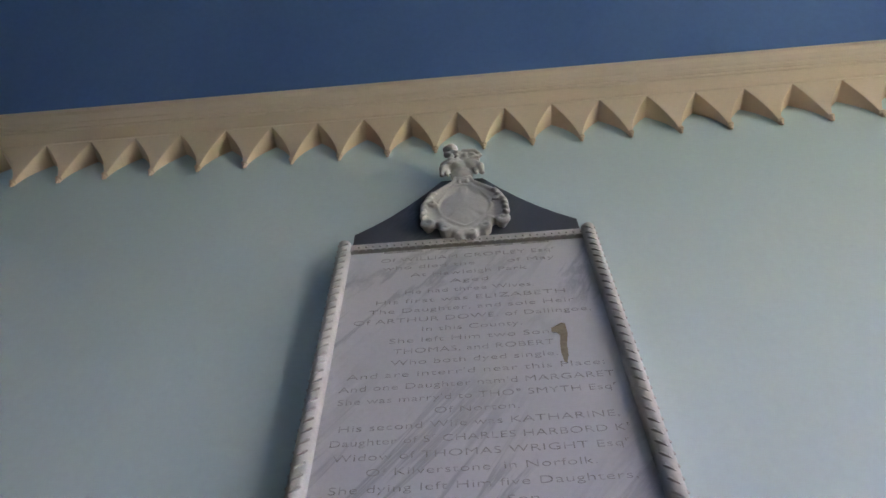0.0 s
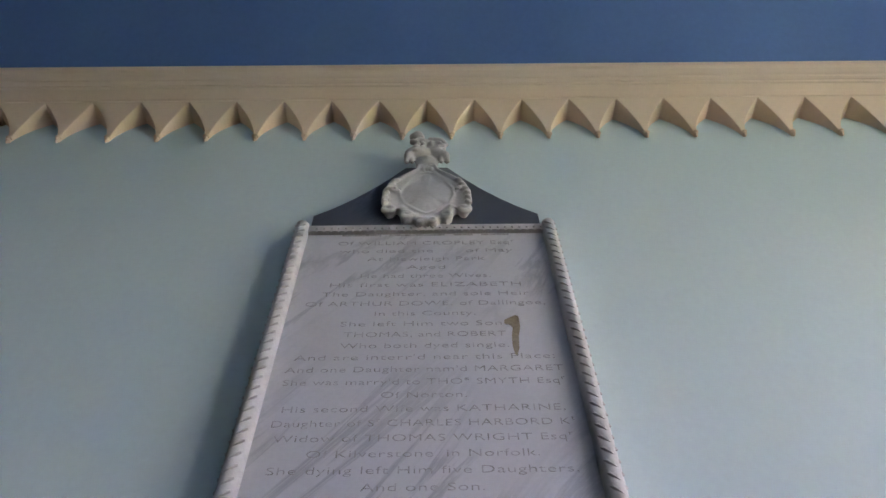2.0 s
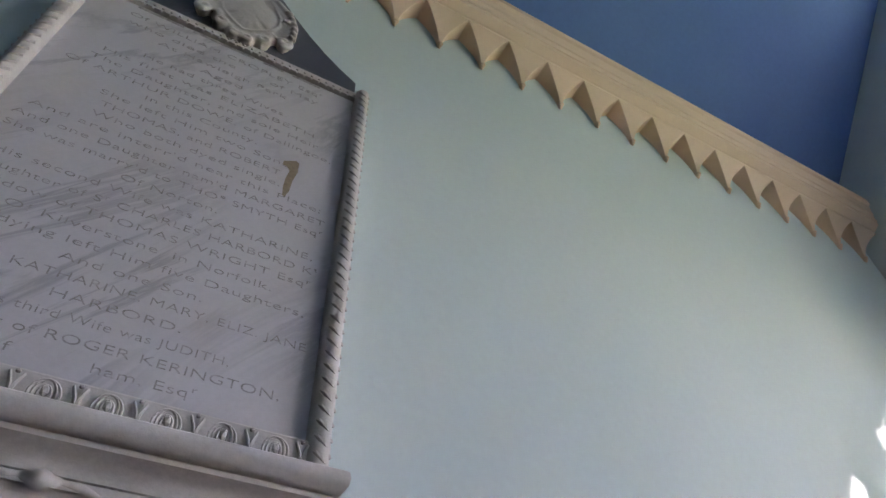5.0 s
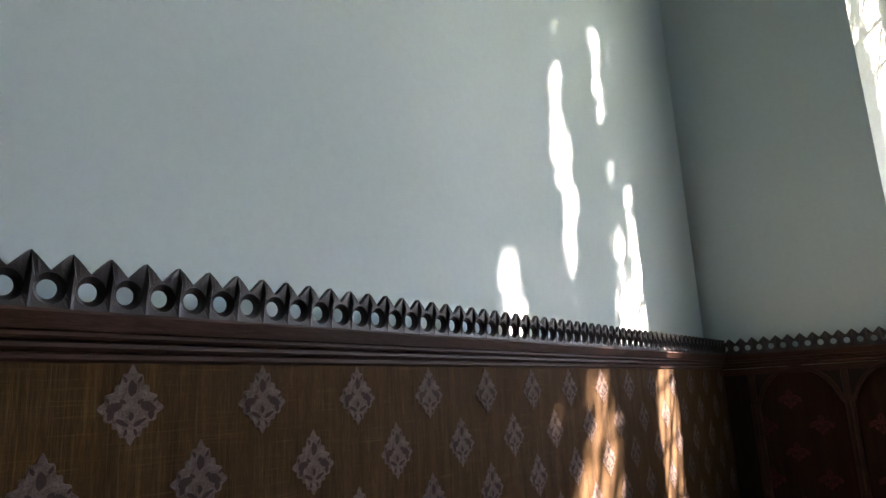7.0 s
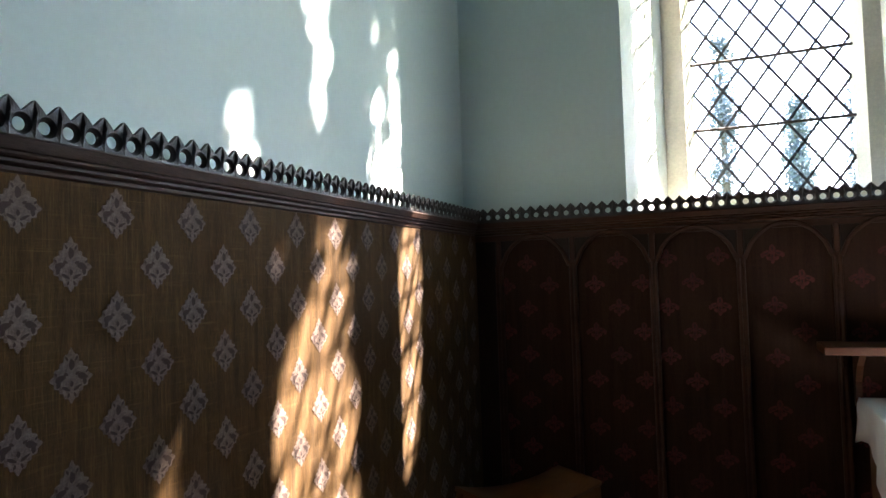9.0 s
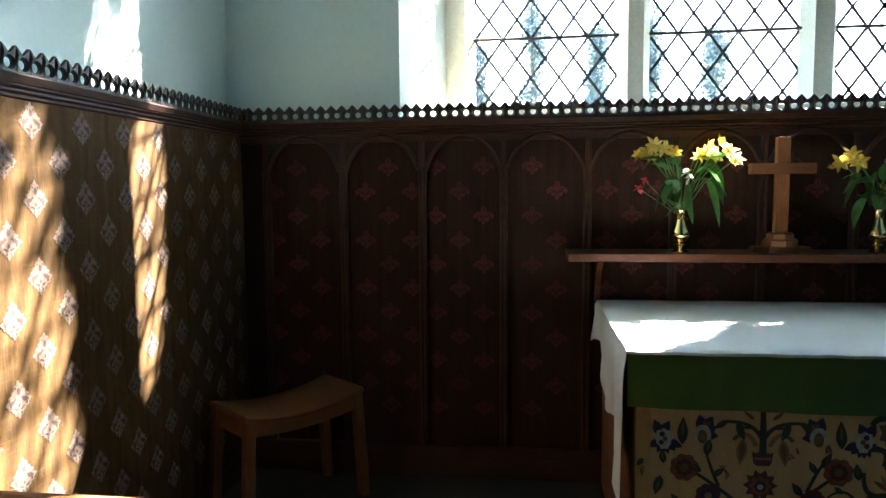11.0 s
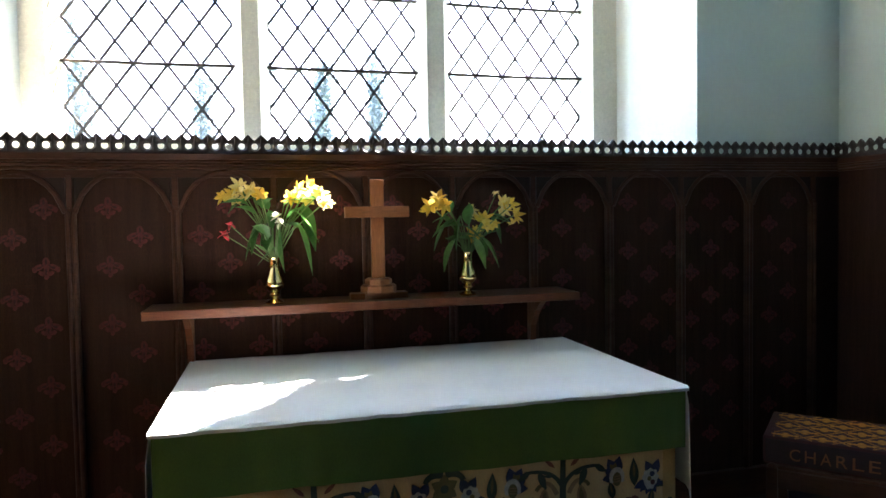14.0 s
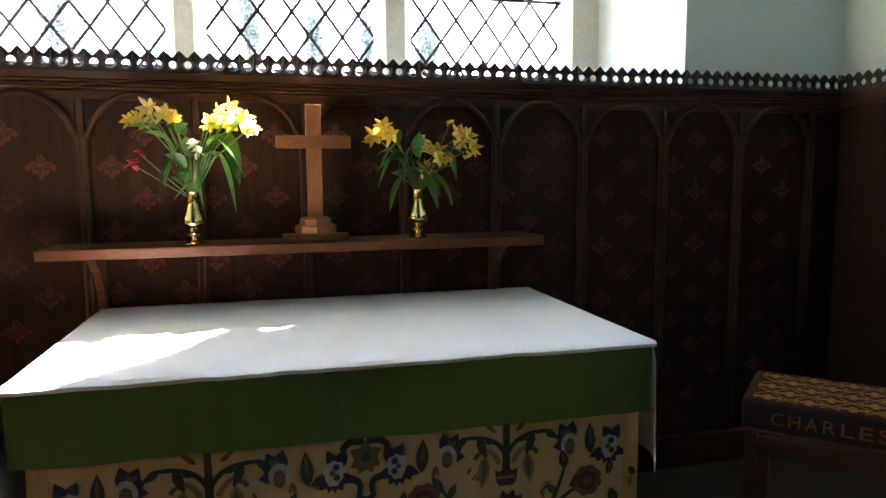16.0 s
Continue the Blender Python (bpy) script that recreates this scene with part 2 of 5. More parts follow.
INNER, OUTER = 1.845, 1.59
SILL_IN, SILL_OUT = 1.86, 1.98
def east_wall():
    bm = B()
    hi, ho = head(INNER, SPRING), head(OUTER, SPRING)
    hi = [(MID + INNER, SILL_IN)] + hi + [(MID - INNER, SILL_IN)]
    ho = [(MID + OUTER, SILL_OUT)] + ho + [(MID - OUTER, SILL_OUT)]
    top = RIDGE + 0.6
    for x, pts in ((0.0, hi), (0.8, ho)):
        # strips from the arch up to the top, then the two sides and the part below the sill
        for (y0, z0), (y1, z1) in zip(pts[1:-1], pts[2:-1]):
            bm.faces.new([bm.verts.new(p) for p in ((x, y0, z0), (x, y1, z1), (x, y1, top), (x, y0, top))])
        yn, ys = pts[0][0], pts[-1][0]
        zs = pts[0][1]
        for ya, yb, za, zb in ((0.4, yn, 0, top), (ys, SOUTH - 0.4, 0, top), (yn, ys, 0, zs)):
            bm.faces.new([bm.verts.new(p) for p in ((x, ya, za), (x, yb, za), (x, yb, zb), (x, ya, zb))])
    box(bm, 0.0, 0.8, 0.4, 0.44, 0, top)
    box(bm, 0.0, 0.8, SOUTH - 0.44, SOUTH - 0.4, 0, top)
    rv = B()
    n = len(hi)
    for k in range(n):
        a, b = hi[k], hi[(k + 1) % n]
        c, d = ho[(k + 1) % n], ho[k]
        rv.faces.new([rv.verts.new(p) for p in ((0.0, *a), (0.0, *b), (0.8, *c), (0.8, *d))])
    bmesh.ops.remove_doubles(rv, verts=rv.verts[:], dist=0.0005)
    bmesh.ops.remove_doubles(bm, verts=bm.verts[:], dist=0.0005)
    return bm, rv

wall_bm, reveal_bm = east_wall()
we = tagged(part("wall_east", wall_bm, PLASTER), "pale mint-green plastered wall round a tall window", "wall", kind="structure")
part("window_reveal", reveal_bm, REVEAL, we, "white limewashed splayed reveal")

tagged(part("wall_south", box(B(), WEST - 0.3, 0.0, SOUTH - 0.4, SOUTH, 0, 6.1), PLASTER), "pale mint-green plastered wall", "wall", kind="structure")
# unseen wall added to close the west end, dark so little light bounces back
tagged(part("wall_west", box(B(), WEST - 0.3, WEST, SOUTH, 0, 0, RIDGE + 0.6), NAVE), "added end wall out of view, coloured dark for the dim nave", "wall", kind="structure")
# boarded ceiling in two slopes
bm = B()
prism(bm, [(WEST, 0.1, TOP - 0.1135), (WEST, MID, RIDGE), (WEST, MID, RIDGE + 0.12), (WEST, 0.1, TOP)], (-WEST, 0, 0))
prism(bm, [(WEST, SOUTH - 0.1, TOP - 0.1135), (WEST, SOUTH - 0.1, TOP), (WEST, MID, RIDGE + 0.12), (WEST, MID, RIDGE)], (-WEST, 0, 0))
tagged(part("ceiling", bm, BLUE), "sloping ceiling painted plain mid blue", "ceiling", kind="structure")


# ---- cornice along the north wall ----
PITCH, TIP, RISE = 0.2398, 4.945, 0.215
cornice = thing("cornice", (-4.0, 0, TIP), "cream plaster cornice with a row of pointed arches", "cornice", kind="structure")
bm = B()
prism(bm, [(WEST, y, z) for y, z in ((0, 5.158), (-0.116, 5.158), (-0.118, 5.174), (-0.126, 5.178), (-0.166, 5.208), (-0.168, 5.232), (-0.175, 5.236), (-0.171, 5.262), (-0.174, 5.290), (-0.181, 5.297), (-0.182, 5.335), (-0.19, 5.372), (-0.203, 5.385), (-0.203, 5.432), (-0.19, 5.442), (0, 5.5))], (-WEST, 0, 0))
under(part("moulding", bm, CREAM, smooth=False), cornice)


def corbel_mesh():
    """The web between two pointed arches: it leans out in a cove and runs down to a small drop."""
    bm = B()
    n = 12
    rows = []
    for k in range(n + 1):
        u = k / n
        w = 0.007 + (PITCH / 2 - 0.0071) * (0.12 * u + 0.88 * u ** 2.15)
        d = 0.016 + 0.100 * (0.42 * u + 0.58 * u * u)
        z = u * RISE
        rows.append([bm.verts.new(p) for p in ((-w, 0, z), (-w, -d + 0.003, z), (-w + 0.003, -d, z), (w - 0.003, -d, z), (w, -d + 0.003, z), (w, 0, z))])
    for p, q in zip(rows, rows[1:]):
        for a in range(5):
            bm.faces.new((p[a], p[a + 1], q[a + 1], q[a]))
    bm.faces.new(rows[0])
    bm.faces.new(list(reversed(rows[-1])))
    # moulded collar and a small pointed pendant
    blob(bm, (0, -0.017, 0.020), 0.0150, (1.15, 1.0, 0.5), sub=2)
    blob(bm, (0, -0.014, 0.006), 0.0115, (1.0, 1.0, 0.9), sub=2)
    blob(bm, (0, -0.010, -0.006), 0.0075, (1, 1, 1.5), sub=1)
    return finish(bm, "corbel")


me = corbel_mesh()
me.materials.append(CREAM)
k = 0
while True:
    x = -4.198 + PITCH * (17 - k)
    if x < -7.6:
        break
    ob = under(part("corbel", me, None), cornice)
    ob.location = (x, 0, TIP)
    k += 1

# ---- the window ----
window = thing("window_1", (0.6, MID, SILL_OUT), "tall stone window with three diamond-leaded lights", "window", kind="structure")
GX = 0.665
EDGES = [(-1.31, -2.17), (-2.36, -3.205), (-3.407, -4.26)]


def mullion(y0, y1, z0, z1, left=True, right=True):
    """An upright of chamfered stone between two glass edges."""
    c = 0.05
    ya, yb = (y0 - c if left else y0), (y1 + c if right else y1)
    loop = [(GX - 0.005, y0, z0), (GX - 0.10, ya, z0), (GX - 0.10, yb, z0), (GX - 0.005, y1, z0), (GX + 0.05, y1, z0), (GX + 0.05, y0, z0)]
    return prism(B(), loop, (0, 0, z1 - z0))


for y0, y1, l, r, top in ((-1.1, -1.31, False, True, 5.5), (-2.17, -2.36, True, True, 7.6), (-3.205, -3.407, True, True, 7.6), (-4.26, -4.53, True, False, 5.5)):
    under(part("mullion", mullion(y0, y1, SILL_OUT - 0.1, top, l, r), STONE), window)
ro, ri = head(OUTER + 0.03, SPRING), head(OUTER - 0.1, SPRING)
bm = B()
for k in range(len(ro) - 1):
    loop = [(GX - 0.1, *ro[k]), (GX - 0.1, *ro[k + 1]), (GX - 0.1, *ri[k + 1]), (GX - 0.1, *ri[k])]
    prism(bm, loop, (0.2, 0, 0))
under(part("arch_head", bm, STONE), window)
under(part("window_sill", box(B(), GX - 0.13, GX + 0.2, -1.15, -4.46, SILL_OUT - 0.12, SILL_OUT + 0.03, 0.008), STONE), window)
DW, DH = 0.1716, 0.235
Z0 = 2.45 - DH / 2
pane_bm = B()
pts = [(0, 0, DH / 2), (0, DW / 2, 0), (0, 0, -DH / 2), (0, -DW / 2, 0)]
pane_bm.faces.new([pane_bm.verts.new(p) for p in pts])
pane_me = finish(pane_bm, "pane")
pane_me.materials.append(GLASS)
rng = random.Random(5)
for n, (ya, yb) in enumerate(EDGES):
    yc, half = (ya + yb) / 2, abs(ya - yb) / 2 + 0.02
    ztop = 7.3 if n == 1 else 5.9
    lat = B()
    slope = DH / DW
    span = ztop - SILL_OUT
    # two families of leads, clipped to the light
    for sgn in (1, -1):
        for k in range(-60, 61):
            def z_at(y):
                return Z0 + k * DH + sgn * slope * (y - yc)
            y0, y1 = yc - half, yc + half
            za, zb = z_at(y0), z_at(y1)
            lo, hi = min(za, zb), max(za, zb)
            if hi < SILL_OUT or lo > ztop:
                continue
            def y_of(z):
                return yc + (z - Z0 - k * DH) / (sgn * slope)
            pa = (y0, za) if SILL_OUT <= za <= ztop else (y_of(max(SILL_OUT, min(ztop, za))), max(SILL_OUT, min(ztop, za)))
            pb = (y1, zb) if SILL_OUT <= zb <= ztop else (y_of(max(SILL_OUT, min(ztop, zb))), max(SILL_OUT, min(ztop, zb)))
            if abs(pa[1] - pb[1]) < 0.02:
                continue
            d = Vector((0, pb[0] - pa[0], pb[1] - pa[1])).normalized()
            w = Vector((0, -d.z, d.y)) * 0.0081
            o = 0.003 if sgn > 0 else 0.0042
            loop = [Vector((GX - o, *pa)) - w, Vector((GX - o, *pb)) - w, Vector((GX - o, *pb)) + w, Vector((GX - o, *pa)) + w]
            prism(lat, loop, (2 * o, 0, 0))
    under(part("leading", lat, LEAD), window, )
    for zb in (2.03, 2.45, 2.865, 3.28, 3.7, 4.12, 4.54, 4.96, 5.38, 5.8):
        under(part("saddle_bar", tube(B(), [(GX - 0.014, yc - half, zb + 0.004), (GX - 0.014, yc, zb), (GX - 0.014, yc + half, zb + 0.003)], 0.010, 6), IRON), window)
    for r in range(-2, 14):
        for c in range(-3, 4):
            for h in (0, 1):
                y, z = yc + (c + 0.5 * h) * DW, Z0 + (r + 0.5 * h + 0.5) * DH
                if abs(y - yc) > half + 0.02 or z > 4.2 or z < SILL_OUT - 0.02:
                    continue
                p = under(part("pane", pane_me, None), window)
                p.visible_shadow = False
                p.matrix_basis = pose(GX, y, z, 0, rng.uniform(-1.5, 1.5), rng.uniform(-1.5, 1.5))
    up = under(part("upper_glass", box(B(), GX - 0.0015, GX + 0.0015, yc - half, yc + half, 4.25, ztop), GLASS), window)
    up.visible_shadow = False

# ---- wainscot with its pierced crest ----
CRU = 0.0567


def crest_mesh():
    """One unit of the crest: a bowl-shaped piercing in a thick plate, with half a faceted point on each side."""
    bm = B()
    t, zc, tip, dip = 0.011, 0.0445, 0.097, 0.0705
    h = CRU / 2
    right = [(h, zc), (h, 0.068), (h, tip), (0.70 * h, tip - 0.30 * (tip - dip)), (0.42 * h, tip - 0.60 * (tip - dip)), (0.18 * h, tip - 0.86 * (tip - dip))]
    rim = right + [(0.0, dip)] + [(-x, z) for x, z in reversed(right)]
    rim += [(-h, 0.028), (-h, 0.012), (-h, 0.0), (-0.55 * h, 0.0), (-0.25 * h, 0.0), (0.0, 0.0), (0.25 * h, 0.0), (0.55 * h, 0.0), (h, 0.0), (h, 0.012), (h, 0.028)]
    n = len(rim)
    rings = [[(x, 0.0, z) for x, z in rim]]
    for r, y in ((0.0140, 0.0), (0.0148, -0.25 * t), (0.0188, -0.5 * t), (0.0214, -0.78 * t), (0.0228, -t)):
        rings.append([(r * math.cos(2 * math.pi * k / n), y, zc + r * math.sin(2 * math.pi * k / n)) for k in range(n)])
    rings.append([(x, -t - (abs(x) / h) ** 1.2 * float(np.interp(z, (0.0, 0.040, 0.066, tip), (0.001, 0.003, 0.0095, 0.001))), z) for x, z in rim])
    rings.append(rings[0])
    vs = [[bm.verts.new(p) for p in ring] for ring in rings]
    for p, q in zip(vs, vs[1:]):
        for k in range(n):
            bm.faces.new((p[k], p[(k + 1) % n], q[(k + 1) % n], q[k]))
    bmesh.ops.remove_doubles(bm, verts=bm.verts[:], dist=0.00005)
    return finish(bm, "crest")


crest_me = crest_mesh()
crest_me.materials.append(CREST)
CAP = [(0.0, 1.838), (-0.100, 1.838), (-0.106, 1.842), (-0.107, 1.849), (-0.102, 1.852), (-0.108, 1.854), (-0.114, 1.858), (-0.114, 1.864), (-0.109, 1.867), (-0.118, 1.869), (-0.123, 1.873), (-0.121, 1.879), (-0.128, 1.881), (-0.137, 1.904), (-0.134, 1.909), (0.0, 1.912)]


def motif_mesh(name, pale, dark, w=0.104, h=0.118):
    """A woven ogee flower: a crocketed outline, a drop at the top, two side hollows and a curved mouth."""
    bm = B()
    n = 96
    ring = []
    for k in range(n):
        a = 2 * math.pi * k / n
        c, s_ = math.cos(a), math.sin(a)
        diamond = 1.0 / (abs(c) ** 1.25 + abs(s_) ** 1.25) ** (1 / 1.25)
        lobes = 0.93 + 0.06 * math.cos(16 * a) + 0.05 * math.cos(4 * a)
        ring.append((c * diamond * lobes * w / 2, s_ * diamond * lobes * (1.0 + 0.10 * s_) * h / 2))
    low = [bm.verts.new((x, 0.0, z)) for x, z in ring]
    top = [bm.verts.new((x * 0.97, -0.0009, z * 0.97)) for x, z in ring]
    mid = bm.verts.new((0, -0.0010, 0))
    for k in range(n):
        bm.faces.new((low[k], low[(k + 1) % n], top[(k + 1) % n], top[k]))
        bm.faces.new((top[k], top[(k + 1) % n], mid))

    def bit(bx, bz, rx, rz, turn):
        rx, rz = 1.3 * rx, 1.3 * rz
        ca, sa = math.cos(radians(turn)), math.sin(radians(turn))
        loop = []
        for k in range(11):
            a = 2 * math.pi * k / 11
            u, v = rx * math.cos(a), rz * math.sin(a) * (0.85 + 0.15 * math.cos(3 * a))
            loop.append(bm.verts.new((bx + u * ca - v * sa, -0.0016, bz + u * sa + v * ca)))
        bm.faces.new(loop).material_index = 1

    bit(0, 0.030, 0.0055, 0.011, 0)
    bit(0, -0.012, 0.0035, 0.006, 0)
    for q in (-1, 1):
        bit(q * 0.027, 0.002, 0.0105, 0.0065, -q * 20)
        bit(q * 0.032, -0.009, 0.004, 0.008, q * 12)
        bit(q * 0.014, 0.010, 0.0045, 0.003, q * 30)
        bit(q * 0.014, -0.021, 0.009, 0.0032, q * 28)
        bit(q * 0.012, 0.043, 0.0022, 0.005, -q * 30)
        bit(q * 0.008, -0.036, 0.0022, 0.005, q * 20)
        bit(q * 0.038, 0.012, 0.002, 0.004, -q * 40)
    me = finish(bm, name)
    me.materials.append(pale)
    me.materials.append(dark)
    return me


def weave(name, c1, c2, thread):
    m = mat(name, c1, c2, 0.85, 5.0, 150, 0.25, stretch=(6, 6, 0.35), vary=0.6, sheen=0.03, spec=0.15)
    nt = m.node_tree
    b = nt.nodes["Principled BSDF"]
    old = b.inputs["Base Color"].links[0].from_socket
    tc = nt.nodes.new("ShaderNodeTexCoord")
    # upright ribs, then a few stray threads across
    for scale, low, most in (((190, 190, 7), 0.52, 0.55), ((5, 5, 230), 0.58, 0.5)):
        mp = node(nt, "ShaderNodeMapping", Scale=scale)
        nt.links.new(tc.outputs["Object"], mp.inputs[0])
        nz = node(nt, "ShaderNodeTexNoise", Scale=1.6, Detail=3.0)
        nt.links.new(mp.outputs[0], nz.inputs["Vector"])
        mr = nt.nodes.new("ShaderNodeMapRange")
        mr.inputs[1].default_value, mr.inputs[2].default_value, mr.inputs[4].default_value = low, 0.8, most
        nt.links.new(nz.outputs[0], mr.inputs[0])
        mix = nt.nodes.new("ShaderNodeMix")
        mix.data_type = "RGBA"
        mix.inputs[7].default_value = (*thread, 1)
        nt.links.new(mr.outputs[0], mix.inputs[0])
        nt.links.new(old, mix.inputs[6])
        old = mix.outputs[2]
    nt.links.new(old, b.inputs["Base Color"])
    return m


CLOTH_N = weave("gold_brown_woven_cloth", (0.090, 0.043, 0.0105), (0.042, 0.019, 0.005), (0.18, 0.106, 0.036))
CLOTH_E = weave("dark_red_brown_woven_cloth", (0.043, 0.0195, 0.0120), (0.026, 0.0120, 0.0078), (0.066, 0.028, 0.017))
PALE = mat("pale_woven_thread", (0.215, 0.155, 0.126), (0.105, 0.068, 0.052), 0.9, 70, 330, 0.4, vary=0.35, rand=0.12, spec=0.2)
PLUM = mat("plum_woven_thread", (0.06, 0.026, 0.016), (0.04, 0.022, 0.018), 0.9, 30, 300, 0.3, vary=0.25, rand=0.15)
REDT = mat("dull_red_woven_thread", (0.125, 0.024, 0.020), (0.055, 0.014, 0.012), 0.9, 55, 300, 0.3, vary=0.3, rand=0.15)
REDD = mat("dark_woven_thread", (0.05, 0.014, 0.012), (0.035, 0.01, 0.01), 0.9, 30, 300, 0.3, vary=0.3)

hanging = thing("wall_hanging", (-3.0, -0.06, 0.0), "gold-brown woven hanging with rows of pale ogee flowers", "hanging")
bm = B()
nx, nz_ = 90, 2
rows = []
for k in range(nx + 1):
    x = -5.6 + 5.52 * k / nx
    y = -0.095 + 0.0012 * math.sin(x * 9) + 0.0005 * math.sin(x * 23 + 1)
    rows.append([bm.verts.new((x, y, z)) for z in (0.05, 0.9, 1.826)])
for p, q in zip(rows, rows[1:]):
    for a in range(2):
        bm.faces.new((p[a], p[a + 1], q[a + 1], q[a]))
bm.normal_update()
bmesh.ops.solidify(bm, geom=bm.faces[:], thickness=0.006)
under(part("cloth", bm, CLOTH_N), hanging)
mn = motif_mesh("woven_flower", PALE, PLUM)
for r in range(14):
    for c in range(26):
        x = -3.107 + 0.2445 * (c - 9 + 0.5 * (r % 2))
        z = 1.758 - 0.1215 * r
        if -4.7 < x < -0.14 and z > 0.25:
            ob = under(part("woven_flower", mn, None), hanging)
            ob.location = (x, -0.1016 + 0.0012 * math.sin(x * 9) + 0.0005 * math.sin(x * 23 + 1), z)

wn_ = thing("wainscot_north", (-3.0, 0, 0), "dark oak wainscot rail with a pierced pointed crest", "wainscot", kind="structure")
bm = prism(B(), [(-5.7, y, z - 0.011) for y, z in CAP], (5.7 - 0.06, 0, 0))
under(part("cap_rail", bm, OAK_H), wn_)
under(part("skirting", box(B(), -5.7, -0.1, -0.112, 0.0, 0.0, 0.12, 0.006), OAK_H), wn_)
for k in range(96):
    ob = under(part("crest", crest_me, None), wn_)
    ob.location = (-3.233 + CRU * 55.5 - CRU * k, -0.108, 1.884)

wew = thing("wainscot_east", (0, MID, 0), "dark oak arcaded wainscot hung with red-patterned cloth", "wainscot", kind="structure")
bm = prism(B(), [(y, 0.0, z - 0.013) for y, z in CAP], (0, SOUTH, 0))
box(bm, -0.092, -0.0, SOUTH + 0.05, -0.05, 1.79, 1.822)
under(part("cap_rail", bm, OAK_H), wew)
under(part("back_cloth", box(B(), -0.07, -0.06, SOUTH + 0.02, -0.02, 0.02, 1.80), CLOTH_E, label="dark red-brown patterned cloth"), wew)
under(part("skirting", box(B(), -0.105, -0.06, SOUTH + 0.07, -0.07, 0.0, 0.16, 0.006), OAK_H), wew)
BAY, COL0 = 0.425, -0.24
def spandrel(y0, y1):
    """The board over one bay, cut to a pointed arch."""
    yc, half = (y0 + y1) / 2, abs(y1 - y0) / 2 - 0.018
    spring, rise = 1.64, 0.175
    bm = B()
    edge = []
    for k in range(13):
        u = -half + 2 * half * k / 12
        z = spring + rise * (1 - (abs(u) / half) ** 2.1) ** 0.72
        edge.append((yc - u, z))
    for (ya, za), (yb, zb) in zip(edge, edge[1:]):
        prism(bm, [(-0.072, ya, za), (-0.072, yb, zb), (-0.072, yb, 1.80), (-0.072, ya, 1.80)], (-0.016, 0, 0))
    return bm, [(-0.094, y, z) for y, z in edge]


for k in range(12):
    y0, y1 = COL0 - BAY * k, COL0 - BAY * (k + 1)
    sp, edge = spandrel(y0, y1)
    under(part("spandrel", sp, OAK), wew)
    under(part("arch_moulding", tube(B(), edge, 0.0115, 8), OAK_H, smooth=True), wew)
for k in range(13):
    y = COL0 - BAY * k
    bm = box(B(), -0.090, -0.07, y - 0.021, y + 0.021, 0.16, 1.66, 0.003)
    tube(bm, [(-0.094, y - 0.011, 0.17), (-0.094, y - 0.011, 1.645)], 0.009, 8)
    tube(bm, [(-0.094, y + 0.011, 0.17), (-0.094, y + 0.011, 1.645)], 0.009, 8)
    under(part("column", bm, OAK_H), wew)
    under(part("pilaster", box(B(), -0.095, -0.07, y - 0.012, y + 0.012, 1.66, 1.80, 0.003), OAK_H), wew)
for y0, y1 in ((-0.07, COL0 + 0.02), (COL0 - BAY * 12 - 0.02, SOUTH + 0.07)):
    under(part("end_board", box(B(), -0.086, -0.07, y1, y0, 0.16, 1.80), OAK), wew)


def trefoil_mesh(name, bright, dark):
    """A woven sprig: a rounded bud between two curling side leaves, over a small base."""
    bm = B()
    bits = [(0, 0.026, 0.015, 0.022, 0, 0), (-0.030, 0.004, 0.023, 0.013, 24, 0), (0.030, 0.004, 0.023, 0.013, -24, 0), (-0.046, -0.006, 0.009, 0.013, 10, 0), (0.046, -0.006, 0.009, 0.013, -10, 0), (-0.017, -0.022, 0.015, 0.010, -28, 0), (0.017, -0.022, 0.015, 0.010, 28, 0), (0, -0.004, 0.011, 0.018, 0, 0), (0, -0.038, 0.009, 0.011, 0, 0),
            (0, 0.027, 0.005, 0.011, 0, 1), (-0.026, 0.003, 0.011, 0.0045, 24, 1), (0.026, 0.003, 0.011, 0.0045, -24, 1), (0, -0.012, 0.004, 0.009, 0, 1), (-0.014, 0.012, 0.004, 0.004, 0, 1), (0.014, 0.012, 0.004, 0.004, 0, 1)]
    for n, (bx, bz, rx, rz, turn, slot) in enumerate(bits):
        ca, sa = math.cos(radians(turn)), math.sin(radians(turn))
        lift = 0.0010 + 0.00006 * n + 0.0006 * slot
        top, low = [], []
        for k in range(12):
            a = 2 * math.pi * k / 12
            u, v = rx * math.cos(a) * (1 + 0.08 * math.cos(5 * a)), rz * math.sin(a)
            x, z = bx + u * ca - v * sa, bz + u * sa + v * ca
            top.append(bm.verts.new((x, -lift, z)))
            low.append(bm.verts.new((x, 0.0, z)))
        bm.faces.new(top).material_index = slot
        for k in range(12):
            bm.faces.new((low[k], low[(k + 1) % 12], top[(k + 1) % 12], top[k])).material_index = slot
    me = finish(bm, name)
    me.materials.append(bright)
    me.materials.append(dark)
    return me


me_ = trefoil_mesh("woven_flower", REDT, REDD)
for r in range(-1, 11):
    for c in range(-2, 18):
        y = -1.409 + 0.252 * (2 - c) + 0.126 * (r % 2)
        z = 1.66 - 0.1285 * r
        near = min(abs(y - (COL0 - BAY * k)) for k in range(13))
        if -5.4 < y < -0.26 and near > 0.03 and z < 1.70:
            ob = under(part("woven_flower", me_, None), wew)
            ob.matrix_basis = pose(-0.0705, y, z, 0, 0, -90)
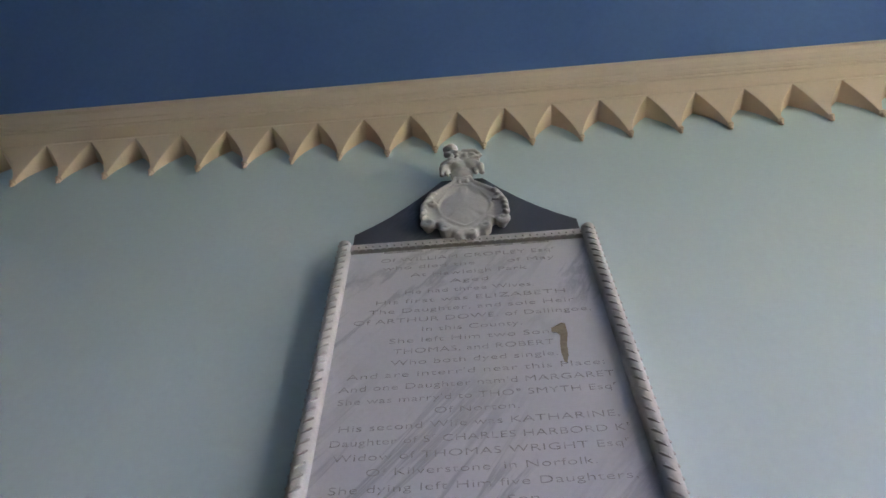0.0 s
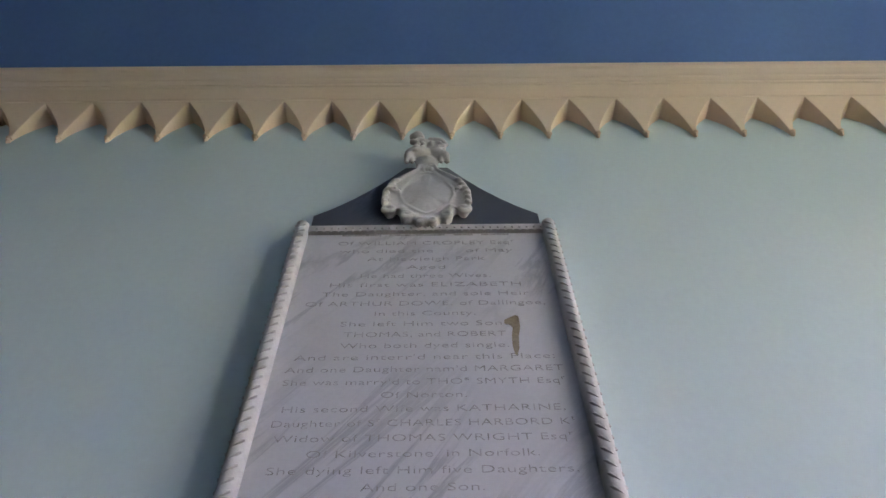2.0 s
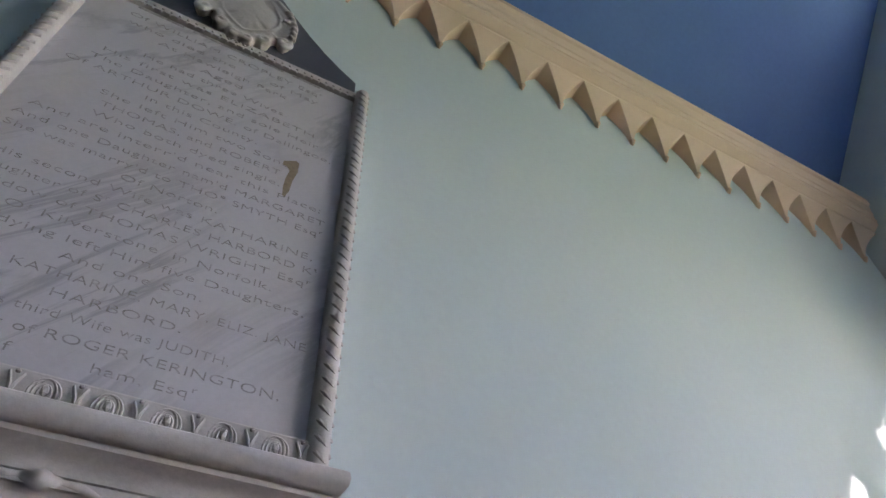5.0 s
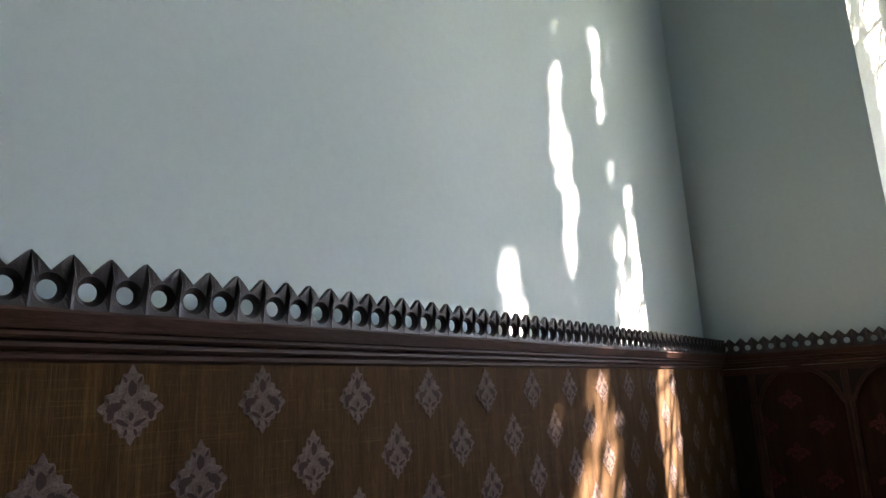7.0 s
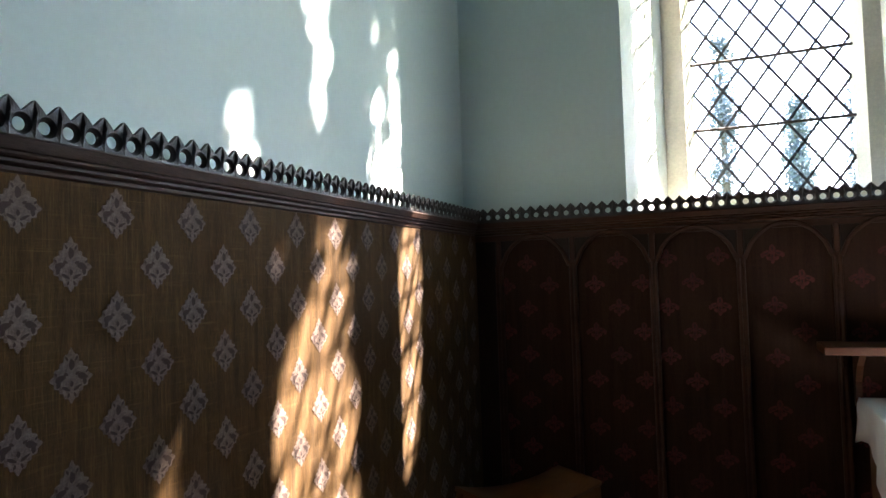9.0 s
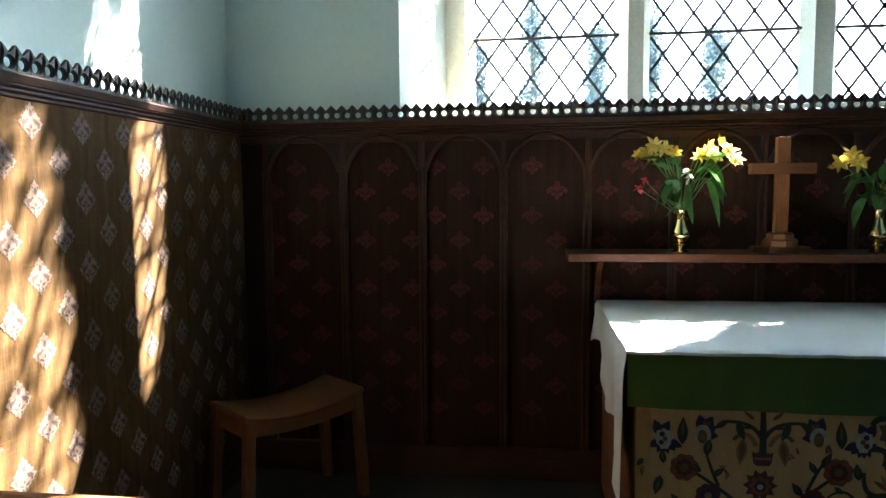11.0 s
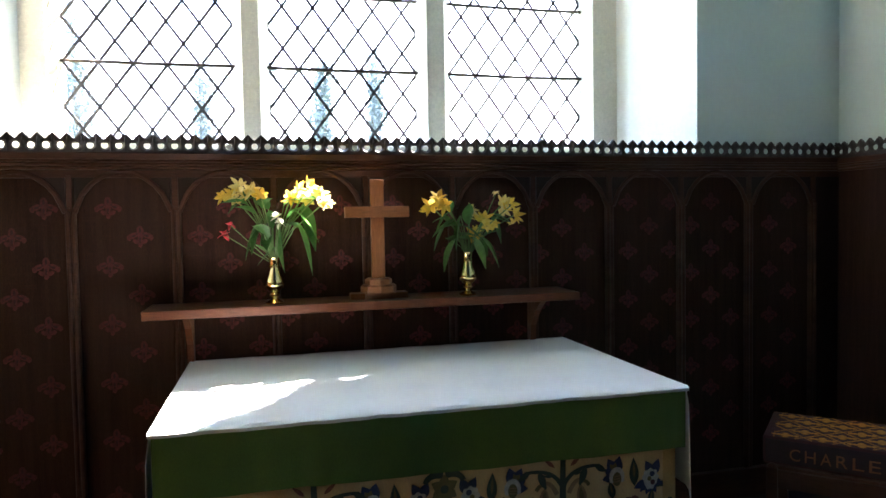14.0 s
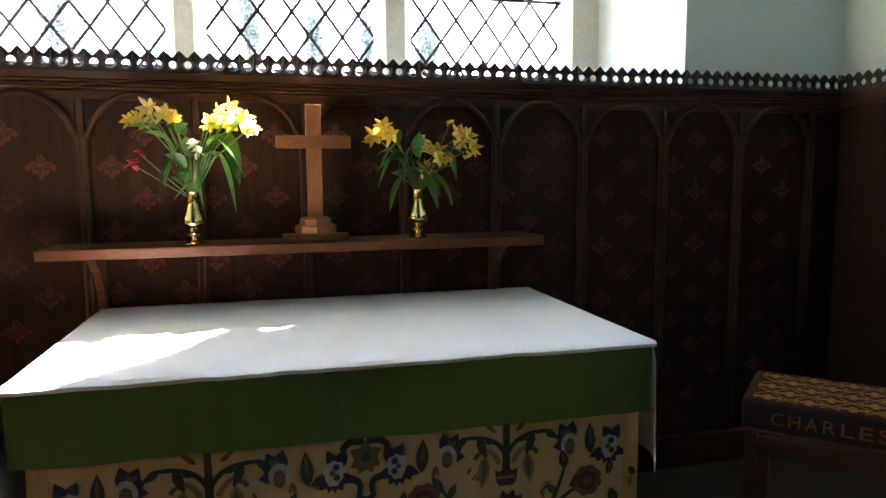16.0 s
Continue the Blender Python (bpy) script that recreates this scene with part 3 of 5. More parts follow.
for k in range(96):
    ob = under(part("crest", crest_me, None), wew)
    ob.matrix_basis = pose(-0.104, -0.105 - CRU * (k + 0.5), 1.884, 0, 0, -90)

wsw = thing("wainscot_south", (-0.7, SOUTH, 0), "dark oak wainscot with a pierced crest", "wainscot", kind="structure")
bm = prism(B(), [(-5.7, SOUTH - y, z - 0.02) for y, z in CAP], (5.7 - 0.098, 0, 0))
under(part("cap_rail", bm, OAK_H), wsw)
under(part("boarding", box(B(), -5.7, -0.1, SOUTH, SOUTH + 0.095, 0.0, 1.83), CLOTH_E), wsw)
for k in range(40):
    ob = under(part("crest", crest_me, None), wsw)
    ob.matrix_basis = pose(-0.13 - CRU * k, SOUTH + 0.112, 1.886, 0, 0, 180)

# ---- altar ----
AY0, AY1, AX, AZT = -1.992, -3.772, -1.192, 0.97
altar = thing("altar", (-0.65, (AY0 + AY1) / 2, 0), "altar dressed with a crewelwork frontal and green band", "altar")
under(part("table_body", box(B(), AX + 0.03, -0.12, AY1 + 0.03, AY0 - 0.03, 0.0, AZT - 0.012, 0.005), WOOD), altar)


def sheet(bm, grid, thick, flip=False):
    """A grid of points made into a thin cloth."""
    vs = [[bm.verts.new(p) for p in row] for row in grid]
    fs = []
    for p, q in zip(vs, vs[1:]):
        for a in range(len(p) - 1):
            fs.append(bm.faces.new((p[a], p[a + 1], q[a + 1], q[a])))
    bmesh.ops.recalc_face_normals(bm, faces=fs)
    bmesh.ops.solidify(bm, geom=fs, thickness=thick)
    return bm


# green band over the front edge
grid = []
for k in range(121):
    y = AY0 + (AY1 - AY0) * k / 120
    w = 0.0022 * math.sin(y * 21) + 0.0015 * math.sin(y * 47 + 2)
    w += 0.006 * math.exp(-((y + 2.43) / 0.02) ** 2) + 0.004 * math.exp(-((y + 2.52) / 0.02) ** 2)
    drop = 0.763 - 0.012 * k / 120 + 0.0015 * math.sin(y * 15)
    grid.append([(AX + 0.004 + w * f, y, AZT - 0.002 - (AZT - 0.002 - drop) * f) for f in (0, 0.15, 0.4, 0.7, 1.0)])
under(part("green_band", sheet(B(), grid, 0.004), GREEN, label="plain green cloth band", smooth=True), altar)
CREWEL = mat("cream_crewel_linen", (0.56, 0.37, 0.175), (0.47, 0.30, 0.14), 0.9, 4, 220, 0.25, stretch=(1, 3, 0.4), vary=0.2)
HEM = mat("gold_hem_braid", (0.50, 0.31, 0.115), (0.40, 0.235, 0.085), 0.85, 10, 200, 0.3, vary=0.2)
FX = AX + 0.018
under(part("frontal_cloth", box(B(), FX, FX + 0.012, AY1 + 0.035, AY0 - 0.035, 0.02, 0.80), CREWEL, label="cream linen embroidered with flowers"), altar)
for y0, y1 in ((AY0 - 0.035, AY0 - 0.085), (AY1 + 0.085, AY1 + 0.035)):
    under(part("hem", box(B(), FX - 0.002, FX + 0.004, y1, y0, 0.02, 0.80), HEM), altar)

BLUE_T = mat("navy_wool", (0.016, 0.026, 0.075), (0.026, 0.034, 0.075), 0.9, 40, 350, 0.4, vary=0.3)
GREEN_T = mat("dark_green_wool", (0.020, 0.034, 0.030), (0.032, 0.050, 0.036), 0.9, 40, 350, 0.4, vary=0.3)
RUST_T = mat("rust_red_wool", (0.22, 0.075, 0.04), (0.15, 0.05, 0.032), 0.9, 40, 350, 0.4, vary=0.3)
PLUM_T = mat("plum_wool", (0.10, 0.03, 0.035), (0.07, 0.022, 0.03), 0.9, 40, 350, 0.4, vary=0.3)
TAN_T = mat("tan_wool", (0.27, 0.17, 0.085), (0.22, 0.13, 0.06), 0.9, 40, 350, 0.4, vary=0.25)
WHITE_T = mat("pale_wool", (0.50, 0.45, 0.38), (0.30, 0.30, 0.30), 0.9, 40, 350, 0.4, vary=0.2)
OLIVE_T = mat("olive_wool", (0.13, 0.105, 0.04), (0.10, 0.08, 0.03), 0.9, 40, 350, 0.4, vary=0.25)
UC, VT = MID - 0.075, 0.757


def patch(bm, loop, lift, slot=0):
    """A flat stitched shape; loop in metres across and down from the middle of the top edge."""
    lo = [bm.verts.new((FX - 0.0004, UC - u, VT - v)) for u, v in loop]
    hi = [bm.verts.new((FX - 0.0012 - lift, UC - u, VT - v)) for u, v in loop]
    n = len(loop)
    f = bm.faces.new(hi)
    f.material_index = slot
    for k in range(n):
        f = bm.faces.new((lo[k], lo[(k + 1) % n], hi[(k + 1) % n], hi[k]))
        f.material_index = slot


def petal(u, v, ang, length, width, n=7):
    """Pointed petal starting at (u, v)."""
    c, s_ = math.cos(radians(ang)), math.sin(radians(ang))
    side = [(length * k / n, width * math.sin(math.pi * (k / n) ** 0.8) * 0.5) for k in range(n + 1)]
    pts = [(a, b) for a, b in side] + [(a, -b) for a, b in reversed(side[1:-1])]
    return [(u + a * c - b * s_, v + a * s_ + b * c) for a, b in pts]


def disc(u, v, r, n=12, lobes=0, depth=0.0):
    return [(u + r * (1 + depth * math.cos(lobes * 2 * math.pi * k / n)) * math.cos(2 * math.pi * k / n), v + r * (1 + depth * math.cos(lobes * 2 * math.pi * k / n)) * math.sin(2 * math.pi * k / n)) for k in range(n)]


def ribbon(pts, w):
    pts = [Vector(p) for p in pts]
    l, r = [], []
    for k, p in enumerate(pts):
        t = (pts[min(k + 1, len(pts) - 1)] - pts[max(0, k - 1)]).normalized()
        nrm = Vector((-t.y, t.x)) * w * 1.3 * (1 - 0.4 * k / len(pts))
        l.append(tuple(p + nrm))
        r.append(tuple(p - nrm))
    return l + list(reversed(r))


def curve2(p0, p1, p2, n=8):
    return [((1 - t) ** 2 * p0[0] + 2 * t * (1 - t) * p1[0] + t * t * p2[0], (1 - t) ** 2 * p0[1] + 2 * t * (1 - t) * p1[1] + t * t * p2[1]) for t in [k / n for k in range(n + 1)]]


def stitched(name, shapes, mats):
    bm = B()
    for loop, lift, slot in shapes:
        patch(bm, loop, lift, slot)
    me = finish(bm, name)
    for m in mats:
        me.materials.append(m)
    under(part(name, me, None), altar)


def mirror(shapes, sgn):
    return [([(sgn * u, v) for u, v in loop], lift, slot) for loop, lift, slot in shapes]


def blue_flower(u, v, g=1.0):
    """Two horned petals over a pale mottled throat, a wing to the outside and a scalloped lip."""
    sh = [(petal(u - 0.010, v - 0.006, a, 0.062 * g, 0.036 * g), 0.0003, 0) for a in (-112, -62)]
    sh += [(petal(u + 0.012, v + 0.012, 22, 0.058 * g, 0.030 * g), 0.0005, 0), (petal(u + 0.010, v + 0.010, 52, 0.050 * g, 0.028 * g), 0.0006, 0), (petal(u - 0.012, v + 0.012, 155, 0.042 * g, 0.026 * g), 0.0006, 0)]
    sh += [(petal(u, v + 0.012, a, 0.052 * g, 0.026 * g), 0.0007, 0) for a in (70, 92, 116)]
    sh += [(disc(u, v, 0.031 * g, 32, 8, 0.10), 0.0014, 1), (disc(u + 0.002, v + 0.022 * g, 0.021 * g, 24, 6, 0.12), 0.0015, 1)]
    sh += [(disc(u - 0.006, v - 0.012, 0.010 * g, 10), 0.0021, 0), (disc(u + 0.005, v + 0.004, 0.0085 * g, 10), 0.0021, 2), (disc(u - 0.008, v + 0.018, 0.0095 * g, 10), 0.0022, 3)]
    return sh


def daisy(u, v, g=1.0):
    """A ribbed oval heart fringed with pale scallops, with broad blue petals above and beside it."""
    sh = [(petal(u - 0.004, v - 0.012, a, 0.064 * g, 0.042 * g), 0.0003 + 0.0001 * k, 0) for k, a in enumerate((-118, -76))]
    sh += [(petal(u, v - 0.004, a, 0.056 * g, 0.036 * g), 0.0005, 0) for a in (-150, 172)]
    sh += [(petal(u - 0.012, v - 0.030, a, 0.024 * g, 0.016 * g), 0.0009, 2) for a in (-128, -70)]
    for k in range(11):
        a = -200 + 22 * k
        sh.append((disc(u + 0.021 * math.cos(radians(a)), v + 0.028 * math.sin(radians(a)), 0.0095 * g, 9), 0.0013 + 0.00003 * k, 1))
    sh += [([(u + 0.0165 * math.cos(b), v + 0.006 + 0.025 * math.sin(b)) for b in [2 * math.pi * k / 18 for k in range(18)]], 0.0022, 2)]
    sh += [([(u - 0.012, v - 0.004 + 0.009 * k), (u + 0.012, v - 0.007 + 0.009 * k), (u + 0.012, v - 0.004 + 0.009 * k), (u - 0.012, v - 0.001 + 0.009 * k)], 0.0027, 3) for k in range(3)]
    return sh


def red_flower(u, v, r):
    sh = [(disc(u + r * 0.62 * math.cos(2 * math.pi * k / 8 + 0.3), v + r * 0.62 * math.sin(2 * math.pi * k / 8 + 0.3), r * 0.40, 10), 0.0006 + 0.00004 * k, 0) for k in range(8)]
    return sh + [(disc(u, v, r * 0.60, 32, 8, 0.1), 0.0013, 1), (disc(u, v, r * 0.30, 10), 0.0019, 2)]


def sprig(u, v, ang, l=0.06, w=0.028):
    """A pointed leaf on a short stalk."""
    c, q = math.cos(radians(ang)), math.sin(radians(ang))
    return [(petal(u, v, ang, l, w), 0.0008, 0), (petal(u + 0.3 * l * c, v + 0.3 * l * q, ang, l * 0.55, w * 0.28), 0.0013, 1)]


def hook(p0, p1, p2, w):
    return (ribbon(curve2(p0, p1, p2, 10), w), 0.0005, 0)


for t0 in (0.0, 0.46):
    for sg in (-1, 1):
        for bu, bv in ((0.089, 0.092), (0.757, 0.104)):
            flip = 1 if bu < 0.5 else -1
            shapes = blue_flower(0, 0)
            stitched("blue_flower", mirror([([(bu + flip * u, t0 + bv + v) for u, v in loop], lift, slot) for loop, lift, slot in shapes], sg), (BLUE_T, WHITE_T, OLIVE_T, PLUM_T))
            curl = [hook((bu - flip * 0.022, t0 + bv + 0.028), (bu - flip * 0.092, t0 + bv + 0.02), (bu - flip * 0.066, t0 + bv + 0.088), 0.0085)]
            curl.append((petal(bu - flip * 0.070, t0 + bv + 0.080, 90 + flip * 38, 0.036, 0.022), 0.0009, 0))
            stitched("curled_leaf", mirror(curl, sg), (GREEN_T,))
        for du, dv, flip in ((0.237, 0.088, 1), (0.625, 0.090, -1)):
            stitched("daisy", mirror([([(du - flip * u, t0 + dv + v) for u, v in loop], lift, slot) for loop, lift, slot in daisy(0, 0)], sg), (BLUE_T, WHITE_T, OLIVE_T, TAN_T))
        for lu, lv, a in ((0.160, 0.125, -86), (0.694, 0.128, -92)):
            stitched("leaf", mirror(sprig(lu, t0 + lv, a, 0.102, 0.036), sg), (GREEN_T, OLIVE_T))
        stitched("red_flower", mirror(red_flower(0.168, t0 + 0.208, 0.050), sg), (RUST_T, PLUM_T, OLIVE_T))
        stitched("red_flower", mirror(red_flower(0.684, t0 + 0.212, 0.050), sg), (RUST_T, PLUM_T, OLIVE_T))
        stitched("purple_flower", mirror(red_flower(0.248, t0 + 0.318, 0.044), sg), (PLUM_T, BLUE_T, TAN_T))
        stitched("purple_flower", mirror(red_flower(0.600, t0 + 0.312, 0.044), sg), (PLUM_T, BLUE_T, TAN_T))
        rose = [(petal(0.425, t0 + 0.266, a, 0.058, 0.034), 0.0004 + 0.00005 * k, 0) for k, a in enumerate(range(0, 360, 36))]
        rose += [(disc(0.425, t0 + 0.268, 0.034, 32, 8, 0.12), 0.0014, 1), (disc(0.425, t0 + 0.270, 0.020, 20, 5, 0.1), 0.0019, 2), (disc(0.425, t0 + 0.272, 0.010, 10), 0.0024, 3)]
        stitched("rosette", mirror(rose, sg), (PLUM_T, RUST_T, BLUE_T, WHITE_T))
        # potted plant: stem, two drooping arms with hanging leaves, two paisley fruits
        stems = [(ribbon([(0.42, t0 + 0.150), (0.42, t0 + 0.075), (0.422, t0 - 0.0)], 0.0095), 0.0004, 0)]
        for q in (-1, 1):
            stems.append((ribbon(curve2((0.42, t0 + 0.105), (0.42 + q * 0.030, t0 + 0.028), (0.42 + q * 0.140, t0 + 0.040)), 0.0062), 0.0006, 0))
            stems.append((ribbon(curve2((0.42 + q * 0.045, t0 + 0.060), (0.42 + q * 0.065, t0 + 0.060), (0.42 + q * 0.085, t0 + 0.048)), 0.0035), 0.0007, 0))
            stems.append((petal(0.42 + q * 0.088, t0 + 0.040, 90 + q * 22, 0.070, 0.026), 0.0008, 0))
            stems.append((petal(0.42 + q * 0.122, t0 + 0.038, 90 - q * 58, 0.052, 0.022), 0.0009, 0))
            stems.append((petal(0.42 + q * 0.030, t0 + 0.030, -90 + q * 50, 0.050, 0.014), 0.0009, 1))
        stitched("plant_stem", mirror(stems, sg), (GREEN_T, RUST_T))
        pais = []
        for q in (-1, 1):
            pais += [(ribbon(curve2((0.42 + q * 0.022, t0 + 0.125), (0.42 + q * 0.055, t0 + 0.050), (0.42 + q * 0.098, t0 + 0.105)), 0.0065), 0.0004, 0), (ribbon(curve2((0.42 + q * 0.098, t0 + 0.105), (0.42 + q * 0.085, t0 + 0.075), (0.42 + q * 0.060, t0 + 0.098)), 0.005), 0.0005, 1), (petal(0.42 + q * 0.066, t0 + 0.098, 90 - q * 6, 0.100, 0.036), 0.0007, 0), (petal(0.42 + q * 0.066, t0 + 0.108, 90 - q * 6, 0.074, 0.018), 0.0012, 1)]
        stitched("paisley_leaf", mirror(pais, sg), (TAN_T, OLIVE_T))
        stitched("flower_pot", mirror([([(0.384, t0 + 0.145), (0.396, t0 + 0.150), (0.42, t0 + 0.145), (0.444, t0 + 0.150), (0.456, t0 + 0.145), (0.450, t0 + 0.185), (0.442, t0 + 0.195), (0.398, t0 + 0.195), (0.390, t0 + 0.185)], 0.001, 0), ([(0.392, t0 + 0.165), (0.448, t0 + 0.165), (0.447, t0 + 0.173), (0.393, t0 + 0.173)], 0.0015, 1)], sg), (PLUM_T, TAN_T))
        vines = [hook((0.425, t0 + 0.40), (0.30, t0 + 0.33), (0.178, t0 + 0.222), 0.0062), hook((0.425, t0 + 0.40), (0.53, t0 + 0.30), (0.67, t0 + 0.215), 0.0062), hook((0.270, t0 + 0.285), (0.235, t0 + 0.20), (0.215, t0 + 0.175), 0.005), hook((0.565, t0 + 0.275), (0.60, t0 + 0.20), (0.61, t0 + 0.150), 0.005), hook((0.02, t0 + 0.285), (0.09, t0 + 0.30), (0.085, t0 + 0.205), 0.0075), hook((0.0, t0 + 0.285), (0.10, t0 + 0.275), (0.105, t0 + 0.38), 0.0075), hook((0.115, t0 + 0.30), (0.15, t0 + 0.255), (0.20, t0 + 0.30), 0.004), hook((0.76, t0 + 0.36), (0.70, t0 + 0.33), (0.64, t0 + 0.33), 0.004)]
        for u, v, a, l in ((0.222, 0.195, -118, 0.062), (0.240, 0.215, -60, 0.050), (0.285, 0.300, -55, 0.058), (0.330, 0.345, 30, 0.050), (0.350, 0.36, -70, 0.05), (0.610, 0.165, -100, 0.066), (0.585, 0.240, -140, 0.050), (0.625, 0.225, -35, 0.050), (0.505, 0.330, 20, 0.050), (0.755, 0.200, -80, 0.055), (0.765, 0.245, 75, 0.075), (0.835, 0.200, 95, 0.060), (0.100, 0.235, -80, 0.062), (0.118, 0.305, 55, 0.050), (0.150, 0.285, -40, 0.040), (0.062, 0.330, 140, 0.05), (0.700, 0.345, -50, 0.045), (0.80, 0.345, 30, 0.06)):
            vines += sprig(u, t0 + v, a, l, l * 0.45)
        stitched("vine", mirror(vines, sg), (GREEN_T, OLIVE_T))
        small = [(petal(0.30 + 0.012 * k, t0 + 0.15 + 0.02 * math.sin(k), -70 + 25 * k, 0.028, 0.010), 0.0004 + 0.00005 * k, k % 2) for k in range(4)]
        small += [(petal(0.53 + 0.012 * k, t0 + 0.215 + 0.012 * math.cos(k), 60 + 40 * k, 0.028, 0.010), 0.0004 + 0.00005 * k, k % 2) for k in range(4)]
        small += [(petal(0.205, t0 + 0.11, 80 + 16 * k, 0.036, 0.010), 0.0004 + 0.00005 * k, k % 2) for k in range(3)]
        stitched("small_sprig", mirror(small, sg), (RUST_T, TAN_T))
    star = [(petal(0, t0 + 0.060, a, 0.050, 0.036), 0.0004 + 0.0001 * k, 0) for k, a in enumerate((-90, -28, -152, 34, 146, 68, 112))]
    star += [(ribbon(curve2((q * 0.004, t0 + 0.012), (q * 0.05, t0 + 0.002), (q * 0.066, t0 + 0.036)), 0.010), 0.0003, 1) for q in (-1, 1)]
    star += [(disc(0, t0 + 0.060, 0.014, 12), 0.0015, 1)]
    stitched("star_leaf", star, (OLIVE_T, GREEN_T))
    stitched("tulip", [(petal(0, t0 + 0.268, a, 0.066, 0.018), 0.0004 + 0.0001 * k, k % 2) for k, a in enumerate((-146, -118, -90, -62, -34))], (RUST_T, TAN_T))
    stitched("rosette", [(petal(0, t0 + 0.372, a, 0.056, 0.032), 0.0004 + 0.00005 * k, 0) for k, a in enumerate(range(0, 360, 40))] + [(disc(0, t0 + 0.372, 0.030, 24, 6, 0.12), 0.0014, 1), (disc(0, t0 + 0.372, 0.013, 12), 0.002, 2)], (BLUE_T, WHITE_T, OLIVE_T))

# the white linen over the altar, hanging in points at both ends
linen = thing("altar_linen", (-0.65, MID, AZT), "white linen cloth hanging over both ends of the altar", "cloth")
grid = []
N = 70
for k in range(N + 1):
    y = AY0 + 0.008 + (AY1 - AY0 - 0.016) * k / N
    row = []
    for a, (x, z) in enumerate(((AX - 0.003, AZT - 0.013), (AX - 0.006, AZT - 0.002), (AX + 0.004, AZT + 0.005), (AX + 0.1, AZT + 0.004), (AX + 0.4, AZT + 0.003), (AX + 0.75, AZT + 0.004), (-0.125, AZT + 0.003))):
        dz = 0.0012 * noise.noise(Vector((x * 6, y * 6, 3))) + 0.0016 * noise.noise(Vector((x * 14, y * 14, 7)))
        dx = 0.0
        if a <= 1:
            dz += 0.0035 * noise.noise(Vector((1, y * 5, 2))) + 0.002 * noise.noise(Vector((1, y * 17, 2)))
            dx = 0.002 * noise.noise(Vector((4, y * 11, 1)))
        row.append((x + dx, y, z + dz))
    grid.append(row)
under(part("top_cloth", sheet(B(), grid, 0.003), LINEN, smooth=True), linen)


def end_drop(y, out, low_front, low_back):
    """Cloth falling over an end of the altar, longest at the front corner, with a wavering edge."""
    grid = []
    for k in range(41):
        u = k / 40
        x = AX + 0.004 + 1.06 * u
        low = low_front + (low_back - low_front) * min(1.0, u * 1.25) ** 0.8 + 0.012 * math.sin(u * 26) + 0.006 * math.sin(u * 61)
        row = []
        for a in range(13):
            f = a / 12
            z = AZT + 0.005 - (AZT + 0.005 - low) * f
            fold = 0.018 * f * math.sin(u * 15 + 0.6) + 0.010 * f * math.sin(u * 37) + 0.012 * min(1, f * 6)
            row.append((x + 0.012 * f * math.sin(u * 9), y + out * fold, z))
        grid.append(row)
    return sheet(B(), grid, 0.003)


under(part("north_drop", end_drop(AY0, 1, 0.40, 0.80), LINEN, smooth=True), linen)
under(part("south_drop", end_drop(AY1, -1, 0.55, 0.82), LINEN, smooth=True), linen)

# ---- shelf behind the altar with the cross and two vases ----
shelf = thing("altar_shelf", (-0.25, MID, 1.2), "long brown oak shelf on two brackets", "shelf")
under(part("board", box(B(), -0.365, -0.1, -3.76, -1.83, 1.192, 1.231, 0.005), SHELFWOOD), shelf)
for y in (-1.99, -3.61):
    bm = prism(B(), [(-0.30, y - 0.014, 1.195), (-0.1, y - 0.014, 1.195), (-0.1, y - 0.014, 0.93), (-0.135, y - 0.014, 0.93), (-0.15, y - 0.014, 1.05), (-0.21, y - 0.014, 1.13)], (0, 0.028, 0))
    under(part("bracket", bm, SHELFWOOD), shelf)

cross = thing("altar_cross", (-0.25, -2.817, 1.231), "plain brown wooden cross on a stepped base", "cross")
CX, CY = -0.25, -2.817
def cpart(name, bm, m):
    under(part(name, bm, m), cross)
cpart("upright", box(B(), CX - 0.017, CX + 0.017, CY - 0.030, CY + 0.030, 1.322, 1.768, 0.003), WOOD_V)
cpart("crossbar", box(B(), CX - 0.021, CX + 0.021, CY - 0.146, CY + 0.146, 1.598, 1.648, 0.003), WOOD)
for lo, hi, r in ((1.293, 1.324, 0.062), (1.262, 1.295, 0.082)):
    bm = B()
    lathe(bm, [(r, lo - 1.231), (r, hi - 1.231 - 0.008), (r - 0.01, hi - 1.231)], (CX, CY, 1.231), 8)
    cpart("base_step", bm, WOOD)
cpart("foot", box(B(), CX - 0.06, CX + 0.06, CY - 0.066, CY + 0.066, 1.2315, 1.264, 0.004), WOOD)
for sg in (-1, 1):
    cpart("foot_wing", box(B(), CX - 0.035, CX + 0.035, CY + sg * 0.098 - 0.032, CY + sg * 0.098 + 0.032, 1.2315, 1.258, 0.004), WOOD)

BRASS = mat("polished_brass", (0.88, 0.70, 0.34), (0.76, 0.57, 0.25), 0.16, 15, 80, 0.03, metal=1.0, vary=0.08)
STEM = mat("flower_stem", (0.10, 0.20, 0.05), (0.13, 0.24, 0.07), 0.5, 20, 60, 0.05, vary=0.2)
FLEAF = mat("flower_leaf", (0.05, 0.15, 0.035), (0.09, 0.23, 0.055), 0.45, 12, 60, 0.1, vary=0.25)
YELLOW = mat("yellow_petal", (0.78, 0.53, 0.055), (0.82, 0.62, 0.12), 0.55, 40, 120, 0.05, vary=0.12)
PALEY = mat("pale_yellow_petal", (0.82, 0.71, 0.30), (0.80, 0.62, 0.17), 0.55, 40, 120, 0.05, vary=0.1)
WHITEP = mat("white_petal", (0.80, 0.80, 0.68), (0.74, 0.76, 0.58), 0.55, 40, 120, 0.05, vary=0.08)
